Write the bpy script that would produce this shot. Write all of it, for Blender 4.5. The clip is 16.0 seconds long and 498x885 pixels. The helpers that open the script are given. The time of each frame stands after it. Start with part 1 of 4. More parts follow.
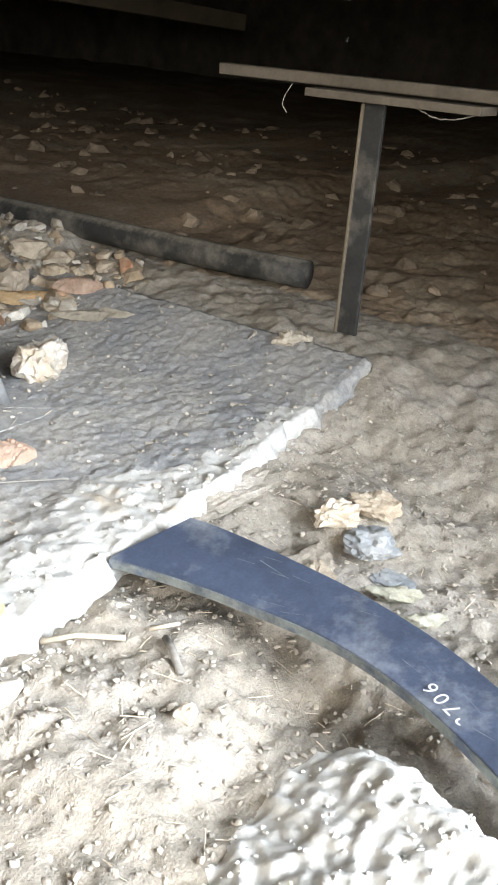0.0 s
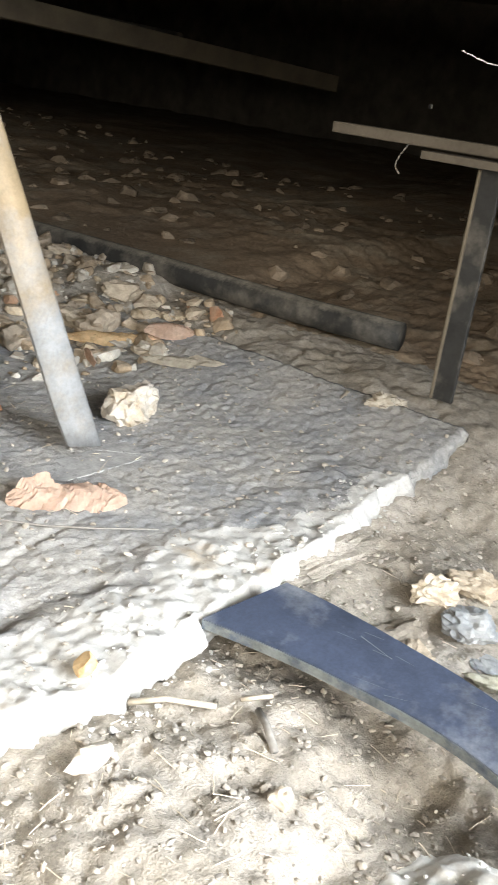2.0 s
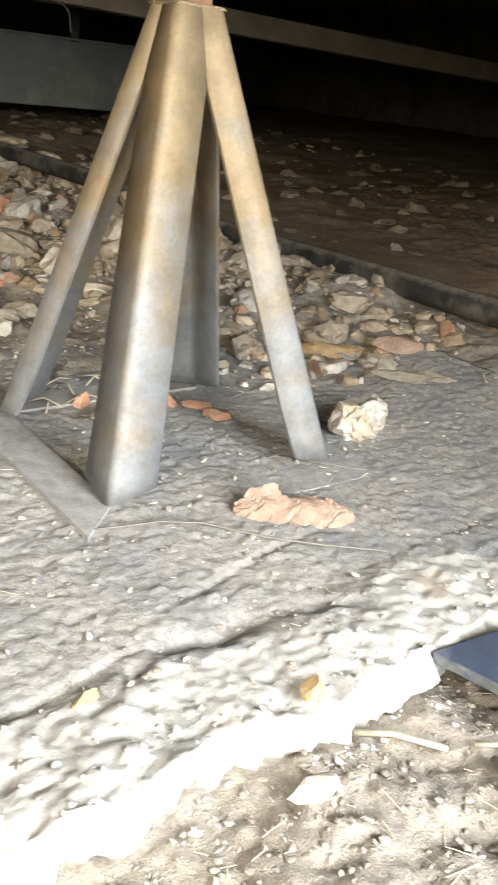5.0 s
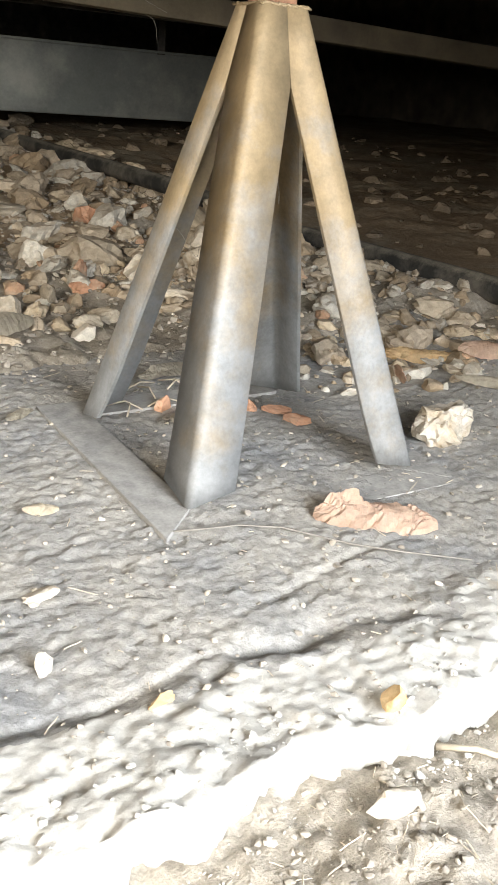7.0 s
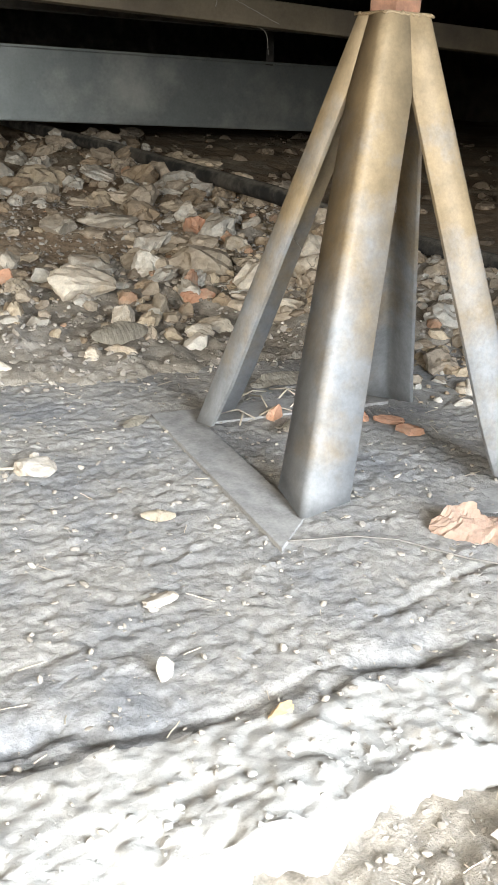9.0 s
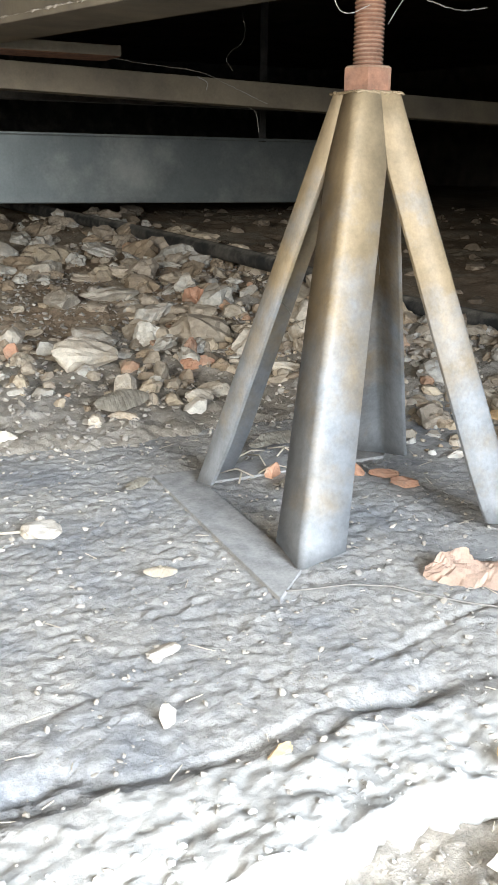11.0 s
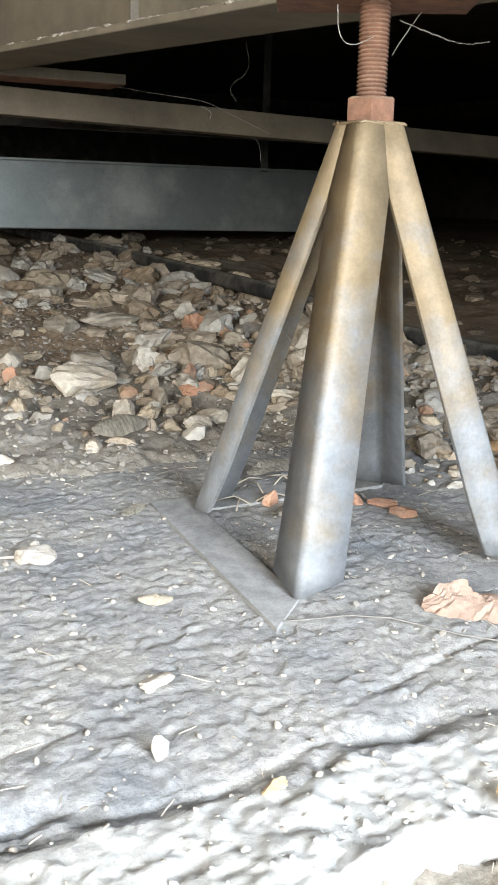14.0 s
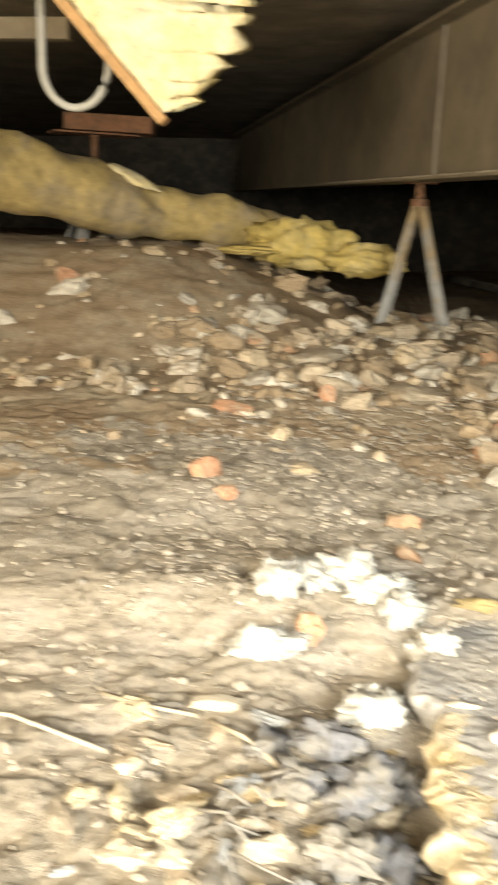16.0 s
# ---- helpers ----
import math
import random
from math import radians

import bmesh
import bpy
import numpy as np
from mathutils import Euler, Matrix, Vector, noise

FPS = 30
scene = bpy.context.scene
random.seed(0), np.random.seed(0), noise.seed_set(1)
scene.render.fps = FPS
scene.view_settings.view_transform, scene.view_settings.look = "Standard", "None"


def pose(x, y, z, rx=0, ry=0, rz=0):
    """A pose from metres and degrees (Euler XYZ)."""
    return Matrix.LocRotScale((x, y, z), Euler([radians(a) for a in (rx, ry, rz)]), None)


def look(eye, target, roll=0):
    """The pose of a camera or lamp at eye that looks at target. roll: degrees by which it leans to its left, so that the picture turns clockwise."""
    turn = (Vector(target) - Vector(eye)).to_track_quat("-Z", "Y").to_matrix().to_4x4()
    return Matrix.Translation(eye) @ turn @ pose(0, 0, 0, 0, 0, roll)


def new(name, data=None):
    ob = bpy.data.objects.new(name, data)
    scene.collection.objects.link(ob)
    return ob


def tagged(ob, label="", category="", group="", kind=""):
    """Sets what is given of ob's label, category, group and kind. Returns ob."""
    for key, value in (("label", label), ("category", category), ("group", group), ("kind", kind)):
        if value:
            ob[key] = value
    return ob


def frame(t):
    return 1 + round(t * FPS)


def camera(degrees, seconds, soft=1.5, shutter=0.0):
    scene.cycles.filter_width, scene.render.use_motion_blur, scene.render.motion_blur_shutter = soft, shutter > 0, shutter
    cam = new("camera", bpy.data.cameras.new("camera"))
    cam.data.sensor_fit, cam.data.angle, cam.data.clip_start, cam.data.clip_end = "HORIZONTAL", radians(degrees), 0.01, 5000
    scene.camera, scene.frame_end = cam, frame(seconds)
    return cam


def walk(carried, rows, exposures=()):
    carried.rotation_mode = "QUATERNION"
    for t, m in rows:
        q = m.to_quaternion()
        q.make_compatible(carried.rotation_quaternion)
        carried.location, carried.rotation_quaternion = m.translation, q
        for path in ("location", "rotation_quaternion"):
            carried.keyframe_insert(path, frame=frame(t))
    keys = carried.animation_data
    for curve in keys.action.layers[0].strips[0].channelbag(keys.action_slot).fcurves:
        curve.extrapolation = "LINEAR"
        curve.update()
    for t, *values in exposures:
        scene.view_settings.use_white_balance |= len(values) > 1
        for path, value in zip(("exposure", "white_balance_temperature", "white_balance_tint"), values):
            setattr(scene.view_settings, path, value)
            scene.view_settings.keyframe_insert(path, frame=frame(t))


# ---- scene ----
cam = camera(31.43, 16.0, soft=1.5, shutter=0.5)
PATH = [
    (0, (-0.45, -0.821, 0.375), (1.06, 0.198, -0.451), 4.9),
    (0.5, (-0.454, -0.82, 0.375), (1.084, 0.19, -0.409), 4.9),
    (1, (-0.461, -0.795, 0.374), (1.091, 0.228, -0.363), 7.1),
    (1.5, (-0.457, -0.779, 0.368), (1.064, 0.3, -0.354), 7.7),
    (2, (-0.456, -0.768, 0.368), (1.015, 0.372, -0.366), 8.1),
    (2.5, (-0.457, -0.764, 0.367), (0.962, 0.438, -0.368), 7.9),
    (3, (-0.454, -0.758, 0.362), (0.908, 0.51, -0.37), 7.6),
    (3.5, (-0.451, -0.757, 0.361), (0.892, 0.526, -0.38), 7.0),
    (4, (-0.454, -0.751, 0.362), (0.852, 0.567, -0.384), 6.9),
    (4.5, (-0.454, -0.744, 0.36), (0.795, 0.628, -0.386), 6.6),
    (5, (-0.454, -0.733, 0.357), (0.684, 0.726, -0.402), 5.9),
    (7.5, (-0.448, -0.723, 0.343), (0.514, 0.864, -0.4), 4.4),
    (8, (-0.453, -0.709, 0.339), (0.447, 0.917, -0.401), 4.4),
    (8.5, (-0.46, -0.712, 0.347), (0.358, 0.948, -0.413), 3.6),
    (11, (-0.465, -0.754, 0.351), (0.331, 0.976, -0.258), 0.3),
    (11.5, (-0.464, -0.748, 0.349), (0.337, 0.987, -0.244), 0.6),
    (12, (-0.464, -0.748, 0.35), (0.335, 0.991, -0.232), 0.8),
    (12.5, (-0.463, -0.748, 0.348), (0.341, 0.994, -0.219), 0.7),
    (13, (-0.463, -0.75, 0.35), (0.346, 0.991, -0.211), 0.6),
    (13.5, (-0.465, -0.742, 0.348), (0.359, 0.994, -0.204), 1.1),
    (14, (-0.463, -0.748, 0.349), (0.345, 0.997, -0.201), 1.2),
    (14.5, (-0.476, -0.736, 0.351), (0.327, 1.012, -0.198), 1.4),
    (15, (-0.55, -0.687, 0.381), (0.013, 1.146, -0.186), 2.7),
    (15.5, (-0.603, -0.664, 0.4), (-0.439, 1.268, -0.089), 1.8),
    (16, (-0.683, -0.656, 0.434), (-0.873, 1.279, -0.036), 1.5),
]
walk(cam, [(t, look(eye, target, roll)) for t, eye, target, roll in PATH],
     exposures=[(0.0, 0.08, 6200, 10), (1.0, 0.06, 6300, 10), (2.0, 0.08, 6450, 10), (3.5, 0.08, 6650, 10), (5.0, 0.05, 6750, 10), (8.5, 0.03, 6400, 10), (11.0, 0.1, 5950, 9),
                (14.5, 0.1, 6050, 9), (15.0, 0.25, 7800, 10), (15.5, 0.54, 7700, 8), (16.0, 0.6, 8100, 8)])

# ---- world and light ----
world = bpy.data.worlds.new("world")
world.use_nodes = True
scene.world = world
wn = world.node_tree.nodes
sky = wn.new("ShaderNodeTexSky")
sky.sky_type, sky.sun_disc, sky.sun_elevation, sky.sun_rotation = "NISHITA", False, radians(48), radians(165)
world.node_tree.links.new(sky.outputs[0], wn["Background"].inputs[0])
wn["Background"].inputs[1].default_value = 0.12
sun = new("sun", bpy.data.lights.new("sun", "SUN"))
sun.data.energy, sun.data.angle, sun.data.color = 2.0, radians(0.5), (1.0, 0.95, 0.87)
sun.matrix_world = look((0.6, -4, 4.4), (0, 0, 0))
# daylight that enters through the open skirting behind the camera
day = new("daylight", bpy.data.lights.new("daylight", "AREA"))
day.data.shape, day.data.size, day.data.size_y, day.data.energy, day.data.color = "RECTANGLE", 0.85, 0.55, 17.8, (0.92, 0.965, 1.0)
day.matrix_world = look((-0.10, -1.47, 0.58), (-0.42, 0.0, 0.05))
day.data.spread = radians(90)
side = new("daylight_side", bpy.data.lights.new("daylight_side", "AREA"))
side.data.shape, side.data.size, side.data.size_y, side.data.energy, side.data.color = "RECTANGLE", 1.0, 0.55, 54.0, (1.0, 0.915, 0.77)
side.matrix_world = look((-1.75, -1.47, 0.66), (-0.9, 0.9, 0.1))


# ---- materials ----
def material(name, base, rough=0.85, metal=0.0, spread=0.25, scale=30.0, fine=260.0, bump=0.3, grain=0.002, tint=None, tint_scale=6.0, tint_cut=(0.45, 0.62), spec=0.4, island=0.0, each=0.0, palette=None, dust=None, dust_cut=(0.35, 0.95)):
    m = bpy.data.materials.new(name)
    m.use_nodes = True
    nt = m.node_tree
    n, link = nt.nodes, nt.links.new
    b = n["Principled BSDF"]
    b.inputs["Metallic"].default_value, b.inputs["Specular IOR Level"].default_value = metal, spec
    co = n.new("ShaderNodeTexCoord")
    geo = n.new("ShaderNodeNewGeometry")

    def noise_tex(s, detail=4.0, rough_=0.6):
        t = n.new("ShaderNodeTexNoise")
        t.inputs["Scale"].default_value, t.inputs["Detail"].default_value, t.inputs["Roughness"].default_value = s, detail, rough_
        link(geo.outputs["Position"], t.inputs["Vector"])
        return t

    big, small = noise_tex(scale), noise_tex(fine, 5.0, 0.7)
    add = n.new("ShaderNodeMath")
    add.operation = "MULTIPLY_ADD"
    link(big.outputs[0], add.inputs[0])
    add.inputs[1].default_value = 0.6
    half = n.new("ShaderNodeMath")
    half.operation = "MULTIPLY"
    half.inputs[1].default_value = 0.4
    link(small.outputs[0], half.inputs[0])
    link(half.outputs[0], add.inputs[2])
    ramp = n.new("ShaderNodeMapRange")
    ramp.inputs[1].default_value, ramp.inputs[2].default_value = 0.32, 0.68
    ramp.inputs[3].default_value, ramp.inputs[4].default_value = 1.0 - spread, 1.0 + spread
    link(add.outputs[0], ramp.inputs[0])
    value = ramp.outputs[0]
    if island or each:
        if island:
            src, amount = geo.outputs["Random Per Island"], island
        else:
            info = n.new("ShaderNodeObjectInfo")
            src, amount = info.outputs["Random"], each
        mr = n.new("ShaderNodeMapRange")
        mr.inputs[3].default_value, mr.inputs[4].default_value = 1.0 - amount, 1.0 + amount
        link(src, mr.inputs[0])
        mul = n.new("ShaderNodeMath")
        mul.operation = "MULTIPLY"
        link(value, mul.inputs[0])
        link(mr.outputs[0], mul.inputs[1])
        value = mul.outputs[0]
    col = n.new("ShaderNodeMix")
    col.data_type = "RGBA"
    col.inputs["A"].default_value = (*base, 1)
    if palette:
        # each loose piece takes one of a few natural colours
        pick = n.new("ShaderNodeValToRGB")
        pick.color_ramp.interpolation = "CONSTANT"
        while len(pick.color_ramp.elements) < len(palette):
            pick.color_ramp.elements.new(0.5)
        for e, (at, c) in zip(pick.color_ramp.elements, palette):
            e.position, e.color = at, (*c, 1)
        if island or each:
            jump = n.new("ShaderNodeMath")
            jump.operation, jump.inputs[1].default_value = "MULTIPLY", 7.31
            wrap = n.new("ShaderNodeMath")
            wrap.operation = "FRACT"
            link(src, jump.inputs[0])
            link(jump.outputs[0], wrap.inputs[0])
            link(wrap.outputs[0], pick.inputs[0])
        link(pick.outputs[0], col.inputs["A"])
    col.inputs["B"].default_value = (*(tint or base), 1)
    if tint:
        patch = noise_tex(tint_scale, 5.0, 0.65)
        cut = n.new("ShaderNodeMapRange")
        cut.inputs[1].default_value, cut.inputs[2].default_value = tint_cut
        link(patch.outputs[0], cut.inputs[0])
        link(cut.outputs[0], col.inputs["Factor"])
    else:
        col.inputs["Factor"].default_value = 0.0
    vm = n.new("ShaderNodeVectorMath")
    vm.operation = "SCALE"
    shade_out = col.outputs["Result"]
    if dust:
        # settled dust on what faces up; on the black pipe also its lit top line
        sep = n.new("ShaderNodeSeparateXYZ")
        link(geo.outputs["Normal"], sep.inputs[0])
        lay = n.new("ShaderNodeMapRange")
        lay.inputs[1].default_value, lay.inputs[2].default_value = dust_cut
        wob = n.new("ShaderNodeMath")
        wob.operation = "MULTIPLY_ADD"
        wob.inputs[1].default_value, wob.inputs[2].default_value = 0.9, -0.45
        link(add.outputs[0], wob.inputs[0])
        tot = n.new("ShaderNodeMath")
        link(sep.outputs["Z"], tot.inputs[0])
        link(wob.outputs[0], tot.inputs[1])
        link(tot.outputs[0], lay.inputs[0])
        top_mix = n.new("ShaderNodeMix")
        top_mix.data_type = "RGBA"
        link(lay.outputs[0], top_mix.inputs["Factor"])
        link(shade_out, top_mix.inputs["A"])
        top_mix.inputs["B"].default_value = (*dust, 1)
        shade_out = top_mix.outputs["Result"]
    link(shade_out, vm.inputs[0])
    link(value, vm.inputs["Scale"])
    link(vm.outputs[0], b.inputs["Base Color"])
    rr = n.new("ShaderNodeMapRange")
    rr.inputs[3].default_value, rr.inputs[4].default_value = max(rough - 0.12, 0.05), min(rough + 0.12, 1.0)
    link(small.outputs[0], rr.inputs[0])
    link(rr.outputs[0], b.inputs["Roughness"])
    if bump:
        bp = n.new("ShaderNodeBump")
        bp.inputs["Strength"].default_value, bp.inputs["Distance"].default_value = bump, grain
        link(add.outputs[0], bp.inputs["Height"])
        link(bp.outputs[0], b.inputs["Normal"])
    return m


M_DIRT = material("dirt", (0.335, 0.30, 0.252), 0.97, spread=0.32, scale=130, fine=520, bump=0.9, grain=0.003, tint=(0.405, 0.372, 0.328), tint_scale=7, spec=0.15)
M_EARTH = material("brown_earth", (0.33, 0.25, 0.175), 0.97, spread=0.36, scale=110, fine=480, bump=0.9, grain=0.0035, tint=(0.42, 0.355, 0.27), tint_scale=5, spec=0.15)
M_SLAB = material("concrete", (0.385, 0.37, 0.345), 0.95, spread=0.34, scale=140, fine=480, bump=0.9, grain=0.0026, tint=(0.26, 0.265, 0.275), tint_scale=8, tint_cut=(0.42, 0.66), spec=0.2)
M_EDGE = material("lime_concrete", (0.50, 0.49, 0.465), 0.95, spread=0.2, scale=150, fine=620, bump=0.6, grain=0.002, tint=(0.48, 0.38, 0.26), tint_scale=11, tint_cut=(0.57, 0.74), spec=0.15)
ROCK_COLOURS = [(0.0, (0.56, 0.53, 0.47)), (0.2, (0.47, 0.40, 0.31)), (0.42, (0.40, 0.335, 0.26)), (0.58, (0.52, 0.43, 0.31)), (0.74, (0.33, 0.255, 0.175)), (0.96, (0.46, 0.29, 0.19))]
M_ROCK = material("rubble_stone", (0.5, 0.43, 0.34), 0.95, spread=0.3, scale=90, fine=420, bump=0.8, grain=0.003, tint=(0.38, 0.31, 0.235), tint_scale=14, tint_cut=(0.5, 0.7), island=0.22, palette=ROCK_COLOURS, dust=(0.42, 0.345, 0.26), dust_cut=(0.6, 1.2), spec=0.2)
M_CHUNK = material("rubble_lump", (0.5, 0.43, 0.34), 0.95, spread=0.3, scale=90, fine=420, bump=0.8, grain=0.003, tint=(0.38, 0.31, 0.235), tint_scale=14, tint_cut=(0.5, 0.7), each=0.2, palette=ROCK_COLOURS, dust=(0.42, 0.345, 0.26), dust_cut=(0.6, 1.2), spec=0.2)
M_LIME = material("crumbled_lime", (0.72, 0.71, 0.68), 0.95, spread=0.16, scale=160, fine=650, bump=0.5, grain=0.0015, tint=(0.6, 0.56, 0.49), tint_scale=18, tint_cut=(0.55, 0.75), spec=0.15)
M_ROCK1 = material("stone", (0.54, 0.485, 0.40), 0.95, spread=0.3, scale=80, fine=420, bump=0.8, grain=0.003, tint=(0.40, 0.335, 0.255), tint_scale=16, each=0.25, dust=(0.42, 0.345, 0.26), dust_cut=(0.7, 1.2), spec=0.2)
M_GRIT = material("grit", (0.40, 0.365, 0.315), 0.95, spread=0.25, scale=60, fine=350, bump=0.3, island=0.2, palette=[(0.0, (0.36, 0.325, 0.28)), (0.45, (0.43, 0.39, 0.335)), (0.72, (0.30, 0.275, 0.245)), (0.95, (0.45, 0.42, 0.37))], spec=0.15)
# rubble stone darkened in colour to keep the bank shaded
M_SHADEROCK = material("shade_toned_stone", (0.27, 0.215, 0.16), 0.95, spread=0.35, scale=60, fine=350, bump=0.8, grain=0.004, island=0.35, spec=0.15)
M_YELLOWWOOL = material("yellow_wool", (0.55, 0.43, 0.15), 1.0, spread=0.35, scale=40, fine=260, bump=1.0, grain=0.008, tint=(0.6, 0.5, 0.25), tint_scale=9)
M_PALE = material("pale_stone", (0.58, 0.535, 0.47), 0.93, spread=0.2, scale=90, fine=380, bump=0.7, grain=0.003, tint=(0.48, 0.41, 0.32), tint_scale=25, spec=0.2)
M_BRICK = material("brick_fragment", (0.50, 0.28, 0.18), 0.9, spread=0.25, scale=60, fine=300, bump=0.5, tint=(0.45, 0.33, 0.24), tint_scale=20)
M_RUST = material("rust", (0.225, 0.115, 0.07), 0.9, metal=0.1, spread=0.35, scale=60, fine=350, bump=0.5, grain=0.002, tint=(0.16, 0.09, 0.06), tint_scale=20, dust=(0.3, 0.22, 0.15), dust_cut=(0.5, 1.1))
M_PAINT = material("dusty_beam_paint", (0.18, 0.15, 0.105), 0.8, spread=0.28, scale=9, fine=160, bump=0.2, tint=(0.125, 0.105, 0.08), tint_scale=5, tint_cut=(0.45, 0.7), dust=(0.3, 0.26, 0.2), dust_cut=(0.6, 1.0))
M_STAIN = material("dark_stain", (0.13, 0.11, 0.085), 0.8, spread=0.3, scale=20, fine=160)
M_BASEBAR = material("dusty_base_bar", (0.36, 0.355, 0.345), 0.85, spread=0.35, scale=50, fine=300, bump=0.3, tint=(0.29, 0.29, 0.29), tint_scale=12)
M_DUSTEDGE = material("dusty_edge", (0.30, 0.26, 0.21), 0.9, spread=0.4, scale=70, fine=300, bump=0.7)
# near-black base colour stands in for deep shade under the floor
M_SHADESTEEL = material("shade_dark_steel", (0.055, 0.053, 0.05), 0.85, metal=0.1, spread=0.4, scale=20, fine=200, bump=0.3, tint=(0.10, 0.092, 0.08), tint_scale=9, dust=(0.22, 0.195, 0.16), dust_cut=(0.6, 1.0))
M_DUCT = material("duct_sheet", (0.25, 0.27, 0.265), 0.45, metal=0.6, spread=0.22, scale=6, fine=120, bump=0.1, tint=(0.42, 0.43, 0.40), tint_scale=3.2, tint_cut=(0.46, 0.66), dust=(0.3, 0.27, 0.22))
# pale upper side: dust, plus the lit top line put into the colour
M_PIPE = material("black_pipe", (0.032, 0.032, 0.031), 0.7, spread=0.4, scale=40, fine=220, bump=0.3, tint=(0.12, 0.11, 0.095), tint_scale=14, dust=(0.27, 0.245, 0.205), dust_cut=(0.62, 1.1))
M_BLUE = material("blue_painted_steel", (0.052, 0.066, 0.104), 0.5, spread=0.35, scale=40, fine=320, bump=0.2, tint=(0.27, 0.29, 0.32), tint_scale=17, tint_cut=(0.52, 0.82), spec=0.5)
M_BAREEDGE = material("scuffed_edge", (0.22, 0.24, 0.24), 0.6, metal=0.3, spread=0.4, scale=60, fine=260, bump=0.5, tint=(0.1, 0.12, 0.16), tint_scale=40)
M_MARK = material("white_marking", (0.5, 0.51, 0.52), 0.9, spread=0.3, scale=200)
M_LEAF = material("dry_leaf", (0.64, 0.485, 0.385), 0.8, spread=0.2, scale=110, fine=420, bump=0.4, grain=0.0015, tint=(0.54, 0.385, 0.29), tint_scale=30, each=0.15)
M_STRAW = material("straw", (0.50, 0.44, 0.35), 0.85, spread=0.25, scale=90, fine=300, bump=0.3, island=0.3)
M_WOOD = material("wood_chip", (0.64, 0.47, 0.27), 0.8, spread=0.25, scale=90, fine=300, bump=0.4, tint=(0.45, 0.27, 0.12), tint_scale=30)
M_TIMBER = material("raw_timber", (0.42, 0.25, 0.12), 0.8, spread=0.3, scale=40, fine=250, bump=0.4)
M_GLASSWOOL = material("glass_wool", (0.80, 0.69, 0.40), 1.0, spread=0.3, scale=40, fine=260, bump=1.0, grain=0.008, tint=(0.82, 0.76, 0.55), tint_scale=9)
M_WOOLDUST = material("dusty_wool", (0.40, 0.31, 0.14), 1.0, spread=0.35, scale=30, fine=200, bump=1.0, grain=0.008, tint=(0.3, 0.25, 0.17), tint_scale=6)
M_FLUFF = material("white_fluff", (0.56, 0.56, 0.53), 1.0, spread=0.12, scale=60, fine=300, bump=1.0, grain=0.006)
M_FOAM = material("foam_edge", (0.58, 0.51, 0.38), 1.0, spread=0.3, scale=60, fine=250, bump=1.0, grain=0.006, tint=(0.42, 0.33, 0.2), tint_scale=16)
M_SLATE = material("blue_grey_stone", (0.27, 0.285, 0.30), 0.85, spread=0.25, scale=60, fine=300, bump=0.5, tint=(0.37, 0.375, 0.37), tint_scale=25)
M_WEB = material("cobweb", (0.33, 0.31, 0.275), 0.9, spread=0.2)
M_BELLY = material("belly_board", (0.2, 0.175, 0.14), 0.85, spread=0.4, scale=8, fine=120, bump=0.3, tint=(0.15, 0.13, 0.105), tint_scale=3)
M_SKIRT = material("skirting", (0.42, 0.40, 0.36), 0.7, spread=0.15, scale=12, fine=150, bump=0.1)
M_CONDUIT = material("grey_conduit", (0.36, 0.36, 0.34), 0.5, spread=0.15)
M_STALK = material("grey_stalk", (0.23, 0.215, 0.195), 0.9, spread=0.35, scale=60, fine=250, bump=0.5)
M_BARK = material("bark_strip", (0.42, 0.38, 0.31), 0.85, spread=0.3, scale=60, fine=250, bump=0.5)


# ---- helpers of shape ----
TABLE = np.random.RandomState(7).rand(256, 256)


def vnoise(x, y, seed=0):
    x, y = np.asarray(x, float) + seed * 17.31, np.asarray(y, float) + seed * 9.77
    i, j = np.floor(x).astype(int), np.floor(y).astype(int)
    u, v = x - i, y - j
    u, v = u * u * (3 - 2 * u), v * v * (3 - 2 * v)
    a, b, c, d = TABLE[i % 256, j % 256], TABLE[(i + 1) % 256, j % 256], TABLE[i % 256, (j + 1) % 256], TABLE[(i + 1) % 256, (j + 1) % 256]
    return (a * (1 - u) + b * u) * (1 - v) + (c * (1 - u) + d * u) * v - 0.5


def fbm(x, y, scale, seed=0, octaves=4, gain=0.55):
    total, amp = 0, 1.0
    for o in range(octaves):
        c, q = math.cos(0.6 + 1.1 * o + seed), math.sin(0.6 + 1.1 * o + seed)
        total = total + amp * vnoise((np.asarray(x) * c - np.asarray(y) * q) * scale, (np.asarray(x) * q + np.asarray(y) * c) * scale, seed + o * 3)
        scale, amp = scale * 2.03, amp * gain
    return total


def step(a, b, x):
    t = np.clip((np.asarray(x, float) - a) / (b - a), 0, 1)
    return t * t * (3 - 2 * t)


def bump_at(x, y, cx, cy, rx, ry, height):
    return height * np.exp(-(((x - cx) / rx) ** 2 + ((y - cy) / ry) ** 2))


PIPE = [(0.67, -0.18, 0.066), (0.63, 0.01, 0.068), (0.61, 0.31, 0.070), (0.55, 0.74, 0.075), (0.515, 1.25, 0.105), (0.42, 2.13, 0.13), (0.2, 3.1, 0.175), (-0.1, 4.2, 0.2)]


def pipe_at(y):
    py = [c[1] for c in PIPE]
    return np.interp(y, py, [c[0] for c in PIPE]), np.interp(y, py, [c[2] for c in PIPE])


